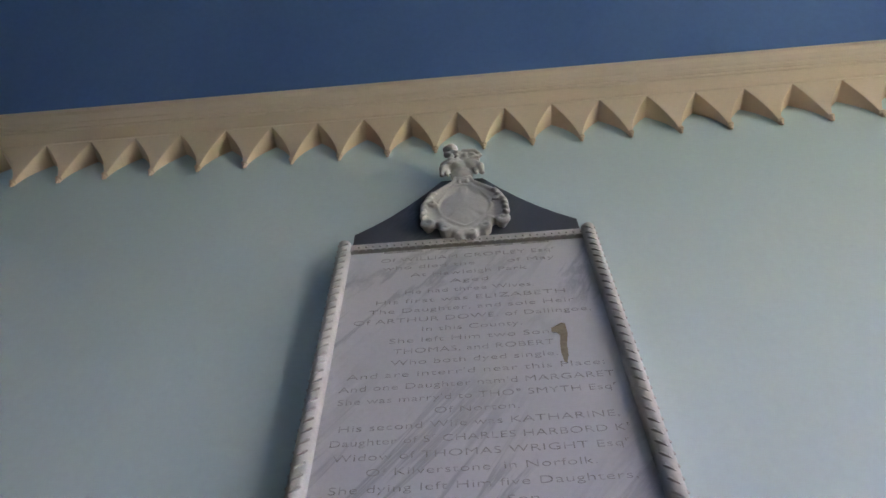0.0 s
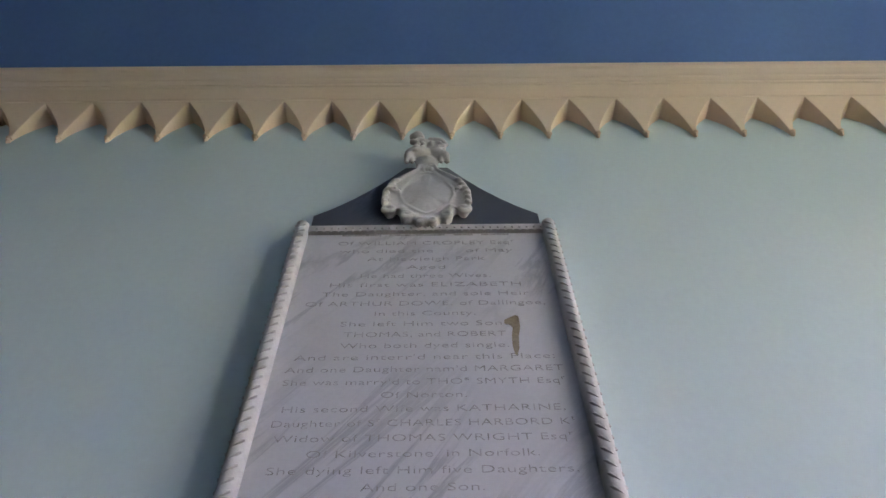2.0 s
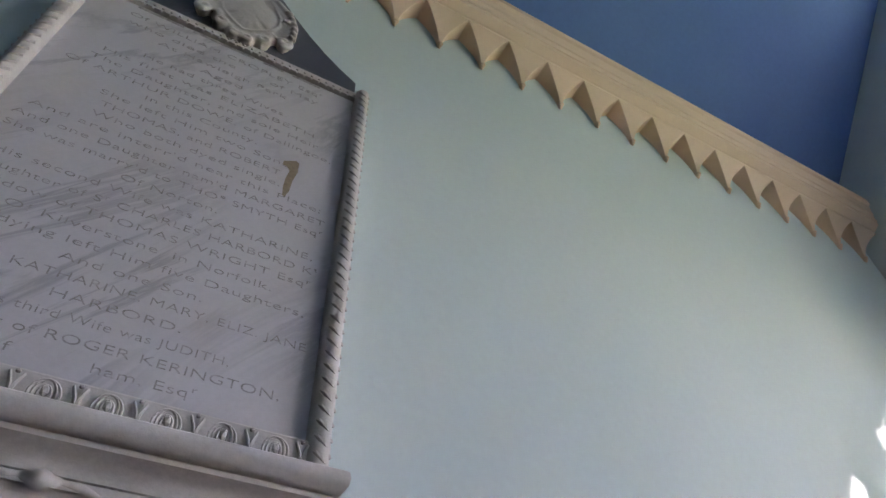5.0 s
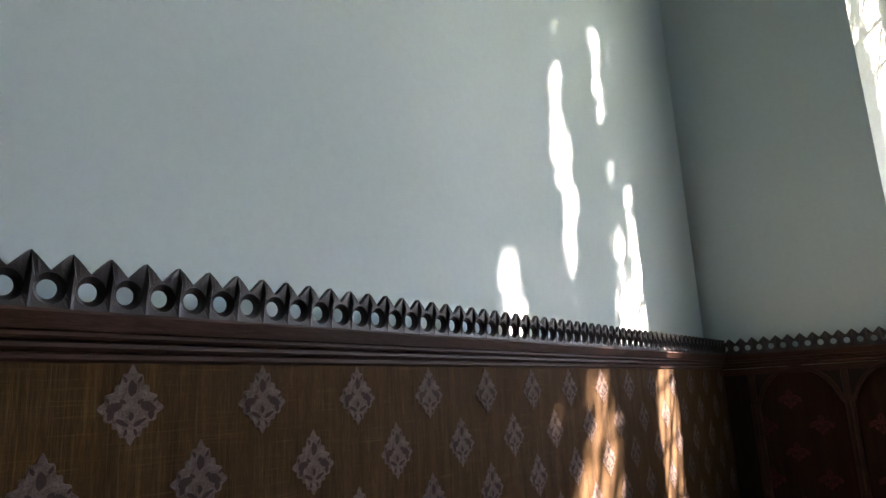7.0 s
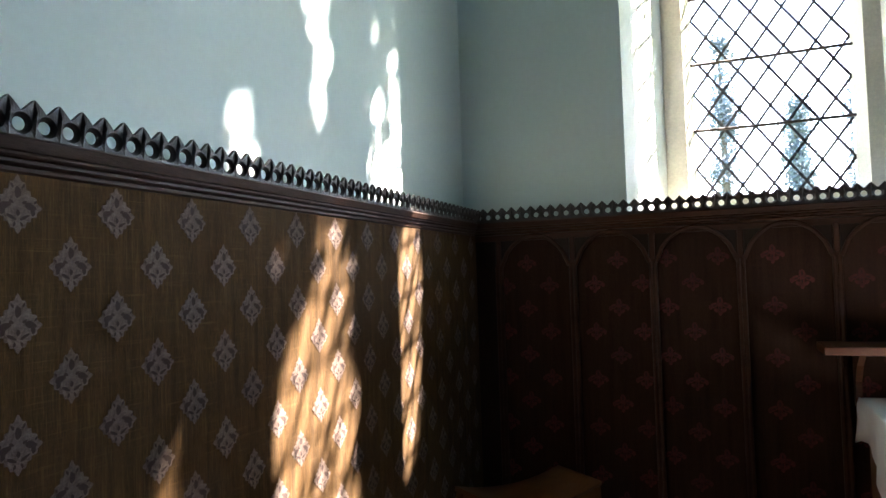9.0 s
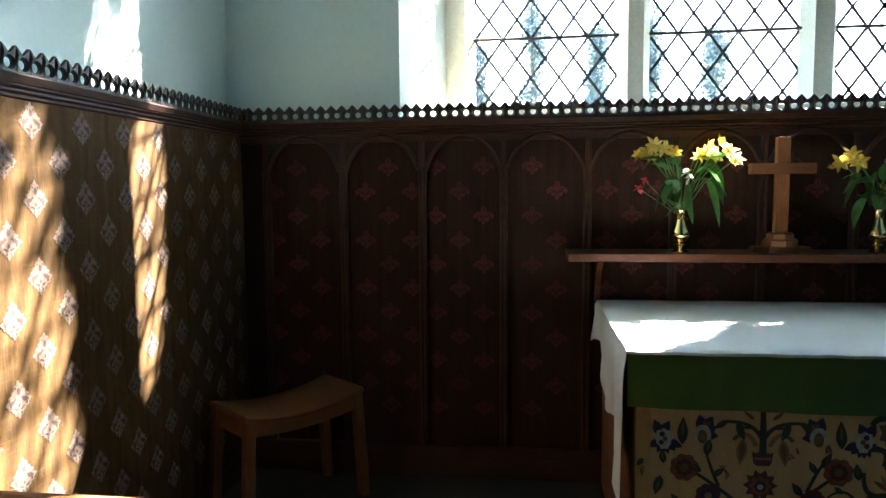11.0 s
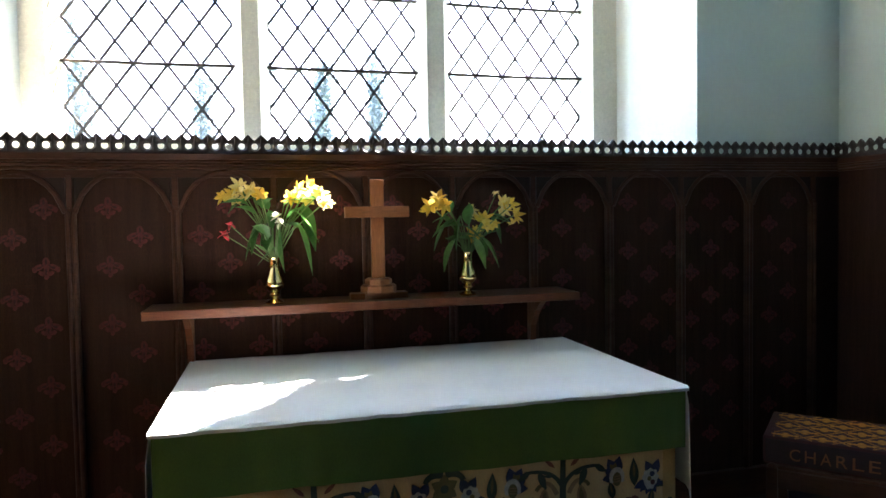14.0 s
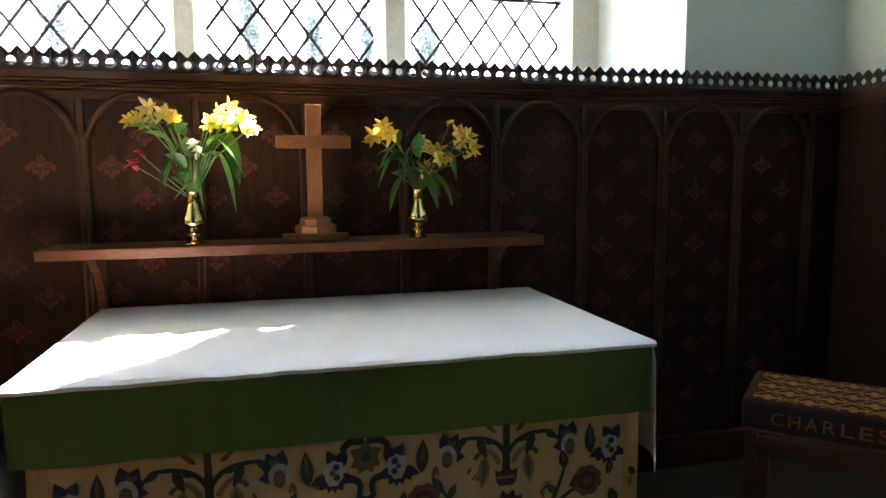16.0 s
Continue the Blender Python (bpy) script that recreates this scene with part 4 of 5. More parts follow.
REDP = mat("red_petal", (0.62, 0.04, 0.05), (0.5, 0.03, 0.05), 0.5, 40, 120, 0.05, vary=0.12)
for m in (YELLOW, PALEY, WHITEP, FLEAF, LEAF):
    m.node_tree.nodes["Principled BSDF"].inputs["Subsurface Weight"].default_value = 0.0
    b = m.node_tree.nodes["Principled BSDF"]
    tl = m.node_tree.nodes.new("ShaderNodeBsdfTranslucent")
    mx = m.node_tree.nodes.new("ShaderNodeMixShader")
    mx.inputs[0].default_value = 0.5
    m.node_tree.links.new(b.inputs["Base Color"].links[0].from_socket, tl.inputs[0])
    m.node_tree.links.new(b.outputs[0], mx.inputs[1])
    m.node_tree.links.new(tl.outputs[0], mx.inputs[2])
    m.node_tree.links.new(mx.outputs[0], m.node_tree.nodes["Material Output"].inputs[0])


def blade(bm, base, way, length, width, droop, side=None, n=7, cup=0.2):
    """A petal or leaf: a curved, cupped blade that starts at base."""
    base, way = Vector(base), Vector(way).normalized()
    side = (side or way.cross(Vector((0.2, 0.3, 1)))).normalized()
    nrm = side.cross(way).normalized()
    rows = []
    for k in range(n + 1):
        u = k / n
        w = width * 0.5 * math.sin(math.pi * min(1, (u * 0.93 + 0.05)) ** 0.85)
        c = base + way * length * u + Vector((0, 0, -droop * length * u * u))
        rows.append([bm.verts.new(c + side * w * q + nrm * cup * w * (abs(q) ** 1.5)) for q in (-1, -0.5, 0, 0.5, 1)])
    for p, q in zip(rows, rows[1:]):
        for a in range(4):
            bm.faces.new((p[a], p[a + 1], q[a + 1], q[a]))


def bloom_mesh(rb, at, face, r):
    """A trumpet of six pointed petals that opens towards face."""
    bm = B()
    face = Vector(face).normalized()
    u = face.cross(Vector((0.3, 0.2, 1))).normalized()
    v = face.cross(u)
    for k in range(6):
        a = 2 * math.pi * k / 6 + rb.uniform(-0.12, 0.12)
        rad = math.cos(a) * u + math.sin(a) * v
        way = (rad * 0.86 + face * 0.55).normalized()
        blade(bm, Vector(at) - face * r * 0.5, way, r * (1.18 if k % 2 else 1.08) * rb.uniform(0.9, 1.1), r * (0.42 if k % 2 else 0.56), rb.uniform(0.05, 0.30), side=face.cross(rad) + face * rb.uniform(-0.25, 0.25), n=7, cup=0.4)
    for k in range(5):
        a = 2 * math.pi * k / 5
        rad = math.cos(a) * u + math.sin(a) * v
        tube(bm, [Vector(at) - face * r * 0.4, Vector(at) + face * r * 0.15 + rad * r * 0.16], r * 0.022, 4)
    return bm


def bouquet(vy, seed, blooms, leaves, extras, label, drop):
    rb = random.Random(seed)
    leaves = leaves + [(rb.uniform(-0.1, 0.1), rb.uniform(1.47, 1.66), rb.uniform(-1, 1), rb.uniform(-0.7, 0.6), rb.uniform(0.09, 0.15), rb.uniform(0.024, 0.036)) for k in range(9)]
    vase = thing("flower_vase", (VX, vy, 1.231), label[0], "vase", "vases on the altar shelf")
    prof = [(r * 1.3, z) for r, z in [(0.030, 0), (0.031, 0.006), (0.024, 0.012), (0.011, 0.020), (0.010, 0.028), (0.017, 0.036), (0.018, 0.042), (0.012, 0.05), (0.020, 0.058), (0.032, 0.074), (0.0345, 0.086), (0.031, 0.104), (0.022, 0.130), (0.0175, 0.150), (0.0165, 0.158), (0.0190, 0.161), (0.0190, 0.165), (0.0168, 0.168), (0.0172, 0.190), (0.0200, 0.200), (0.0190, 0.201), (0.0150, 0.190), (0.013, 0.165)]]
    under(part("body", lathe(B(), prof, (VX, vy, 1.231), 28), BRASS, smooth=True), vase)
    b = thing("flower_bouquet", (VX, vy, 1.42), label[1], "flowers", "flowers on the altar shelf")
    mouth = Vector((VX, vy, 1.40))
    for dy, z, m, r in blooms:
        c = Vector((VX + rb.uniform(-0.10, -0.02), vy + dy - drop * 0.4, z - drop))
        face = Vector((-0.75 + rb.uniform(-0.3, 0.2), dy * 2.0 + rb.uniform(-0.4, 0.4), 0.45 + rb.uniform(-0.3, 0.3)))
        under(part("bloom", bloom_mesh(rb, c, face, r * 1.08), m, smooth=True), b)
        # a second, half-open bloom on the same stalk
        c2 = c + Vector((rb.uniform(-0.01, 0.03), rb.uniform(-0.032, 0.032), rb.uniform(-0.035, 0.012)))
        face2 = Vector((-0.5 + rb.uniform(-0.4, 0.4), rb.uniform(-0.9, 0.9), 0.5 + rb.uniform(-0.4, 0.4)))
        under(part("bloom", bloom_mesh(rb, c2, face2, r * 0.82), m, smooth=True), b)
        mid = (mouth + c) / 2 + Vector((rb.uniform(-0.02, 0.02), -dy * 0.12, 0.02))
        back = c - face.normalized() * r * 0.5
        under(part("stem", tube(B(), [mouth + Vector((rb.uniform(-0.006, 0.006), rb.uniform(-0.006, 0.006), -0.1)), mouth, mid, back], 0.0028, 6), STEM), b)
    for dy, z, ey, ez, ln, wd in leaves:
        base = Vector((VX + rb.uniform(-0.04, 0.02), vy + dy, z))
        way = Vector((rb.uniform(-0.5, -0.1), ey, ez))
        bm = B()
        blade(bm, base, way, ln * 0.84, wd * 1.65, rb.uniform(0.2, 0.6), n=8, cup=0.35)
        under(part("leaf", bm, FLEAF, smooth=True), b)
        under(part("stem", tube(B(), [mouth, (mouth + base) / 2 + Vector((0, -dy * 0.1, 0.01)), base], 0.002, 5), STEM), b)
    for dy, z, m, r in extras:
        c = Vector((VX - 0.03, vy + dy, z))
        bm = B()
        for k in range(9):
            d = Vector((rb.uniform(-1, 0.4), rb.uniform(-1, 1), rb.uniform(-0.6, 1))).normalized()
            blade(bm, c, d, r, r * 0.8, 0.2, n=4)
        under(part("small_flower", bm, m), b)
        under(part("stem", tube(B(), [mouth, (mouth + c) / 2, c], 0.002, 5), STEM), b)


VX = -0.28
bouquet(-2.358, 3,
        [(0.185, 1.745, YELLOW, 0.042), (0.15, 1.775, PALEY, 0.04), (0.10, 1.755, PALEY, 0.042), (0.06, 1.735, YELLOW, 0.036), (0.16, 1.72, PALEY, 0.036),
         (-0.075, 1.725, YELLOW, 0.042), (-0.115, 1.755, YELLOW, 0.042), (-0.16, 1.775, YELLOW, 0.044), (-0.19, 1.74, PALEY, 0.042), (-0.215, 1.695, PALEY, 0.038), (-0.14, 1.72, PALEY, 0.042)],
        [(0.10, 1.66, 0.9, 0.3, 0.14, 0.03), (0.07, 1.62, 0.7, 0.5, 0.12, 0.03), (0.04, 1.60, 0.3, -0.6, 0.16, 0.045), (0.02, 1.52, 0.5, 0.8, 0.15, 0.035), (0.08, 1.69, 1.0, -0.1, 0.13, 0.022), (-0.03, 1.56, -0.1, -1.0, 0.17, 0.045), (-0.10, 1.58, -0.35, -0.9, 0.20, 0.045),
         (-0.13, 1.66, -0.3, -0.9, 0.19, 0.035), (-0.12, 1.68, -0.9, 0.2, 0.13, 0.034), (-0.06, 1.60, -0.6, 0.6, 0.13, 0.03), (0.0, 1.56, 0.1, 1.0, 0.15, 0.03), (-0.05, 1.66, -0.5, 0.3, 0.12, 0.03), (0.12, 1.70, 0.6, -0.5, 0.09, 0.025)],
        [(0.20, 1.535, REDP, 0.03), (0.175, 1.575, REDP, 0.024), (-0.02, 1.605, WHITEP, 0.034), (-0.03, 1.58, WHITEP, 0.028)],
        ("slender brass vase on the altar shelf", "yellow and cream lilies with a red bud"), 0.026)
bouquet(-3.232, 4,
        [(0.185, 1.665, YELLOW, 0.042), (0.155, 1.71, YELLOW, 0.042), (0.135, 1.665, YELLOW, 0.042), (-0.02, 1.645, PALEY, 0.038), (-0.055, 1.61, YELLOW, 0.042), (-0.02, 1.535, YELLOW, 0.046), (-0.075, 1.57, YELLOW, 0.036),
         (-0.16, 1.675, PALEY, 0.04), (-0.20, 1.665, YELLOW, 0.042), (-0.215, 1.62, YELLOW, 0.042), (-0.175, 1.64, PALEY, 0.036)],
        [(0.08, 1.62, 0.3, 0.8, 0.13, 0.035), (0.06, 1.58, 0.8, -0.3, 0.15, 0.045), (0.10, 1.58, 0.5, -0.8, 0.16, 0.045), (0.04, 1.60, 0.2, -0.9, 0.16, 0.05), (0.05, 1.50, 0.5, -0.8, 0.17, 0.055), (-0.01, 1.50, -0.5, -0.8, 0.15, 0.05), (-0.06, 1.50, -0.6, -0.7, 0.14, 0.05),
         (-0.10, 1.60, -0.8, 0.1, 0.13, 0.035), (0.0, 1.56, 0.1, 1.0, 0.16, 0.04), (-0.12, 1.6, -0.4, -0.8, 0.12, 0.035), (0.03, 1.55, 0.9, 0.2, 0.14, 0.045)],
        [(-0.135, 1.70, PALEY, 0.022)],
        ("slender brass vase on the altar shelf", "yellow lilies with broad green leaves"), 0.012)

# ---- stool in the corner ----
SH, SL, SD = 0.56, 0.64, 0.355
stool = thing("stool", (-0.515, -0.49, 0), "honey-brown wooden stool with a dished saddle seat", "stool")
stool.rotation_euler = (0, 0, radians(-38.7))
grid = []
for k in range(17):
    u = -1 + 2 * k / 16
    top = SH - 0.045 * (1 - u * u)
    grid.append([(u * SL / 2, v * SD / 2, top - 0.006 * (1 if abs(v) == 1 else 0)) for v in (-1, -0.93, 0, 0.93, 1)])
bm = B()
sheet(bm, grid, 0.022)
part("seat", bm, STOOLWOOD, stool, smooth=True)
for v in (-1, 1):
    loop = []
    for k in range(17):
        u = -1 + 2 * k / 16
        loop.append((u * (SL / 2 - 0.02), v * (SD / 2 - 0.02) - 0.011, SH - 0.028 - 0.045 * (1 - u * u)))
    low = [(x, y, z - (0.075 - 0.025 * (1 - (x / (SL / 2)) ** 2))) for x, y, z in reversed(loop)]
    part("apron", prism(B(), loop + low, (0, 0.022, 0)), STOOLWOOD, stool)
for u in (-1, 1):
    part("end_rail", box(B(), u * (SL / 2 - 0.03) - 0.011, u * (SL / 2 - 0.03) + 0.011, -SD / 2 + 0.03, SD / 2 - 0.03, SH - 0.12, SH - 0.03, 0.003), STOOLWOOD, stool)
    for v in (-1, 1):
        bm = B()
        x, y = u * (SL / 2 - 0.028), v * (SD / 2 - 0.028)
        prism(bm, [(x - 0.022, y - 0.022, SH - 0.03), (x + 0.022, y - 0.022, SH - 0.03), (x + 0.022, y + 0.022, SH - 0.03), (x - 0.022, y + 0.022, SH - 0.03)], (u * 0.03, v * 0.012, -(SH - 0.03)))
        part("leg", bm, STOOLWOOD, stool)

# ---- low seat with a worked kneeler ----
seat = thing("low_seat", (-0.88, -4.40, 0), "dark oak low seat with rounded corner posts", "seat")
seat.rotation_euler = (0, 0, math.atan2(-0.69, -0.72))
# local x runs along the front, local y towards the back is negated
W_, D_ = 0.52, 0.47
for x in (0.0, W_):
    for y in (0.0, D_):
        bm = box(B(), x - 0.022, x + 0.022, y - 0.022, y + 0.022, 0.0, 0.505, 0.005)
        blob(bm, (x, y, 0.505), 0.021, (1, 1, 0.7))
        part("post", bm, OAK_H, seat)
for y in (0.0, D_):
    part("rail", box(B(), 0.022, W_ - 0.022, y - 0.012, y + 0.012, 0.42, 0.495, 0.003), OAK_H, seat)
for x in (0.0, W_):
    part("rail", box(B(), x - 0.012, x + 0.012, 0.022, D_ - 0.022, 0.42, 0.495, 0.003), OAK_H, seat)
part("seat_board", box(B(), -0.015, W_ + 0.015, 0.0, D_ + 0.01, 0.495, 0.508, 0.003), OAK_H, seat)

MAROON = mat("maroon_wool_stitch", (0.050, 0.006, 0.008), (0.030, 0.004, 0.006), 0.95, 20, 400, 0.5, vary=0.25)
NAVY = mat("dark_navy_wool_stitch", (0.020, 0.005, 0.007), (0.012, 0.004, 0.006), 0.95, 20, 400, 0.5, vary=0.25)
GOLD = mat("gold_wool_stitch", (0.52, 0.235, 0.032), (0.40, 0.17, 0.026), 0.95, 20, 400, 0.5, vary=0.25)
CREAMW = mat("cream_wool_stitch", (0.55, 0.48, 0.36), (0.48, 0.41, 0.3), 0.95, 20, 400, 0.5, vary=0.2)
kneeler = thing("kneeler", (-0.88, -4.40, 0.508), "maroon and gold cross-stitch kneeler with lettered front", "kneeler")
kneeler.rotation_euler = seat.rotation_euler
KT = 0.125
part("cushion", box(B(), -0.04, W_, 0.012, D_ - 0.04, 0.0005, KT, 0.016), MAROON, kneeler, smooth=True)
part("front_band", box(B(), -0.028, W_ - 0.012, 0.0105, 0.013, 0.012, KT - 0.014), NAVY, kneeler)


def plus(bm, x, y, r, w, turn=0.0):
    c, s_ = math.cos(turn), math.sin(turn)
    for (a, b, d, e) in ((-r, r, -w, w), (-w, w, -r, -w), (-w, w, w, r)):
        loop = [(x + p * c - q * s_, y + p * s_ + q * c, KT) for p, q in ((a, d), (b, d), (b, e), (a, e))]
        prism(bm, loop, (0, 0, 0.0025))


for r in range(6):
    for c in range(-1, 6):
        x, y = 0.045 + 0.14 * c + (0.07 if r % 2 else 0), 0.045 + 0.078 * r
        if x > W_ - 0.03 or x < 0.02 or y > D_ - 0.07:
            continue
        bm = B()
        plus(bm, x, y, 0.030, 0.007)
        box(bm, x - 0.014, x + 0.014, y + 0.017, y + 0.023, KT, KT + 0.0022)
        box(bm, x - 0.014, x + 0.014, y - 0.023, y - 0.017, KT, KT + 0.0022)
        for q in (-1, 1):
            plus(bm, x + q * 0.041, y, 0.011, 0.0038)
        part("stitched_cross", bm, GOLD, kneeler)
bm = B()
for c in range(-6, 10):
    for sg in (1, -1):
        for k in range(70):
            y = 0.012 + 0.0064 * k
            x = 0.115 + 0.14 * c + sg * 0.07 * (y - 0.045) / 0.078
            if 0.0 < x < W_ - 0.01 and y < D_ - 0.06:
                prism(bm, [(x - 0.0035, y - 0.0022, KT), (x + 0.0035, y - 0.0022, KT), (x + 0.0035, y + 0.0022, KT), (x - 0.0035, y + 0.0022, KT)], (0, 0, 0.0015))
part("stitched_trellis", bm, GOLD, kneeler)["kind"] = "stuff"


def words(body, width, height, depth, m, parent, name, matrix, thin=0.0):
    """Raised or inlaid letters as one mesh, set to a width."""
    cu = bpy.data.curves.new(name, "FONT")
    cu.body, cu.size, cu.align_x, cu.align_y = body, 1.0, "CENTER", "CENTER"
    cu.extrude = 0.5
    cu.offset = thin
    cu.space_character = 1.06
    cu.resolution_u = 3
    tmp = bpy.data.objects.new(name, cu)
    me = bpy.data.meshes.new_from_object(tmp)
    bpy.data.objects.remove(tmp)
    co = np.zeros(len(me.vertices) * 3)
    me.vertices.foreach_get("co", co)
    co = co.reshape(-1, 3)
    sx = width / max(1e-6, co[:, 0].max() - co[:, 0].min())
    co[:, 0] -= (co[:, 0].max() + co[:, 0].min()) / 2
    co *= np.array((sx, height / 0.70, depth))
    me.vertices.foreach_set("co", co.reshape(-1))
    me.update()
    me.materials.append(m)
    ob = new(name, me)
    ob.parent = parent
    ob.matrix_basis = matrix
    return ob


GOLD_RED = mat("orange_brown_wool_stitch", (0.26, 0.10, 0.03), (0.18, 0.065, 0.022), 0.95, 20, 400, 0.5, vary=0.25)
for k, letter in enumerate("CHARLES"):
    words(letter, 0.040, 0.050, 0.003, GOLD_RED, kneeler, "letter", pose(0.085 + 0.057 * k, 0.0105, 0.052, 90, 0, 0))


# ---- wall monument ----
MARBLE = marble("white_grey_marble", (0.60, 0.565, 0.56), (0.22, 0.215, 0.225), 0.45, 0.95, 0.5)
CARVED = mat("carved_white_marble", (0.62, 0.57, 0.525), (0.50, 0.455, 0.41), 0.5, 9, 90, 0.1, vary=0.08)
GREYM = marble("dark_grey_marble", (0.085, 0.088, 0.10), (0.26, 0.26, 0.28), 0.35, 2.0, 0.28)
INCISED = mat("faded_incised_letter", (0.21, 0.185, 0.165), (0.50, 0.465, 0.45), 0.8, 38, 160, 0.1, vary=0.15)
STAIN = mat("rusty_brown_stain", (0.27, 0.20, 0.125), (0.34, 0.27, 0.18), 0.7, 30, 90, 0.1, vary=0.15)
MX = -4.075
mon = thing("wall_monument", (MX, 0, 2.23), "grey and white marble wall monument with inscribed tablet", "monument")
def up(z):
    """Heights on the monument, stretched from its top border."""
    return 4.087 + (z - 4.05) * 1.076


def mpart(name, bm, m, label="", smooth=False):
    for v in bm.verts:
        v.co.x, v.co.z = MX + (v.co.x - MX) * 1.037, up(v.co.z)
    return under(part(name, bm, m, None, label, smooth), mon)


mpart("back_slab", box(B(), MX - 0.465, MX + 0.465, -0.032, -0.0, 2.55, 4.048, 0.004), MARBLE)
tablet = mpart("tablet", box(B(), MX - 0.4222, MX + 0.4222, -0.0505, -0.030, 2.7205, 4.0035), MARBLE, "veined white marble tablet, incised lettering")


def side_border(sg):
    """An upright torus carved with overlapping slanting leaves."""
    bm = B()
    xi, xo = MX + sg * 0.424, MX + sg * 0.472
    xm, hw = (xi + xo) / 2, 0.024
    loop = [(xi, 0.0, 2.65), (xi, -0.056, 2.65)] + [(xm - sg * hw * math.cos(radians(a)), -0.060 - 0.026 * math.sin(radians(a)), 2.65) for a in range(20, 180, 20)] + [(xo, -0.055, 2.65), (xo, 0.0, 2.65)]
    prism(bm, loop, (0, 0, 1.40))
    for k in range(40):
        z = 2.675 + 0.0345 * k
        rot = Matrix.Rotation(radians(sg * 38), 4, "Y")
        blob(bm, (xm - sg * 0.004, -0.083, z), 0.021, (1.0, 0.42, 0.27), rot, 1)
        blob(bm, (xm + sg * 0.017, -0.073, z + 0.012), 0.012, (0.8, 0.5, 0.5), rot, 1)
    return bm


for sg in (-1, 1):
    mpart("carved_border", side_border(sg), CARVED, "leaf-carved marble border", True)
bm = box(B(), MX - 0.43, MX + 0.43, -0.062, -0.0, 4.008, 4.05, 0.004)
for k in range(32):
    x = MX - 0.405 + 0.0262 * k
    prism(bm, [(x - 0.010, -0.068, 4.006), (x + 0.010, -0.068, 4.006), (x, -0.068, 4.034)], (0, 0.01, 0))
    blob(bm, (x + 0.013, -0.062, 4.028), 0.006, sub=1)
mpart("top_border", bm, CARVED)
bm = box(B(), MX - 0.472, MX + 0.472, -0.064, -0.0, 2.645, 2.715, 0.004)
for k in range(8):
    x = MX - 0.36 + 0.103 * k
    for r, dx in ((0.017, 0), (0.030, 0.0), (0.042, 0.0)):
        ring = [(x + r * 0.60 * math.cos(radians(a)), -0.0655, 2.676 + min(0.028, 0.95 * r) * math.sin(radians(a))) for a in range(-50, 231, 20)]
        tube(bm, ring, 0.0030, 5)
    blob(bm, (x, -0.066, 2.682), 0.011, (0.8, 0.5, 1.2), sub=1)
    xv = x + 0.0515
    for q in (-1, 1):
        tube(bm, [(xv, -0.068, 2.66), (xv + q * 0.004, -0.069, 2.68), (xv + q * 0.012, -0.068, 2.702)], [0.005, 0.004, 0.003], 5)
    blob(bm, (xv, -0.068, 2.705), 0.005, sub=1)
mpart("leaf_border", bm, CARVED, "carved leaf-and-dart border")


def mitred(profile, half):
    """A moulding across the wall with returned ends; profile of (projection, height)."""
    bm = B()
    rings = [[bm.verts.new(p) for p in ((MX - half - d * 0.55, 0, z), (MX - half - d * 0.55, -d, z), (MX + half + d * 0.55, -d, z), (MX + half + d * 0.55, 0, z))] for d, z in profile]
    for p, q in zip(rings, rings[1:]):
        for a in range(3):
            bm.faces.new((p[a], p[a + 1], q[a + 1], q[a]))
    bm.faces.new(rings[0])
    bm.faces.new(list(reversed(rings[-1])))
    return bm


mpart("ledge", mitred([(0.055, 2.524), (0.070, 2.524), (0.070, 2.540), (0.076, 2.541), (0.080, 2.556), (0.092, 2.571), (0.112, 2.580), (0.112, 2.590), (0.124, 2.591), (0.131, 2.595), (0.140, 2.603), (0.143, 2.616), (0.139, 2.629), (0.128, 2.636), (0.068, 2.646)], 0.414), CARVED, "moulded marble ledge", True)
mpart("apron", prism(B(), [(MX - 0.428, 0, 2.53), (MX + 0.428, 0, 2.53), (MX + 0.424, 0, 2.283), (MX - 0.424, 0, 2.283)], (0, -0.032, 0)), GREYM, "dark grey marble apron")
ped = [(MX - 0.422, 4.05), (MX - 0.422, 4.13)] + [(MX - 0.422 + 0.335 * u, 4.13 + 0.36 * (0.62 * u + 0.38 * u * u)) for u in (0.2, 0.4, 0.6, 0.8, 1.0)]
ped = ped + [(2 * MX - x, z) for x, z in reversed(ped)]
mpart("pediment", prism(B(), [(x, 0, z) for x, z in ped], (0, -0.05, 0)), GREYM, "dark grey marble pediment")


def volute(bm, x, y, z, r, turn, thick, flip=1):
    pts, rad = [], []
    for k in range(15):
        a = turn + flip * k * 0.52
        rr = r * (1 - k / 17)
        pts.append((x + rr * math.cos(a), y - 0.012 * k / 14, z + rr * math.sin(a)))
        rad.append(thick * (1 - 0.45 * k / 14))
    tube(bm, pts, rad, 7)


LYRE = ((0, 1.0), (0.15, 1.0), (0.18, 0.88), (0.32, 0.79), (0.58, 0.70), (0.80, 0.60), (0.95, 0.47), (1.0, 0.34), (0.97, 0.21), (0.87, 0.14), (0.75, 0.16), (0.68, 0.22), (0.60, 0.17), (0.56, 0.08), (0.44, 0.03), (0.30, 0.05), (0.22, -0.01), (0.10, -0.02), (0, 0.0))
SHIELD = ((0, 1.0), (0.34, 1.0), (0.62, 0.97), (0.86, 0.90), (1.0, 0.78), (0.95, 0.70), (0.80, 0.68), (0.73, 0.55), (0.80, 0.46), (0.74, 0.38), (0.68, 0.26), (0.52, 0.12), (0.30, 0.03), (0.12, 0.0), (0, 0.0))


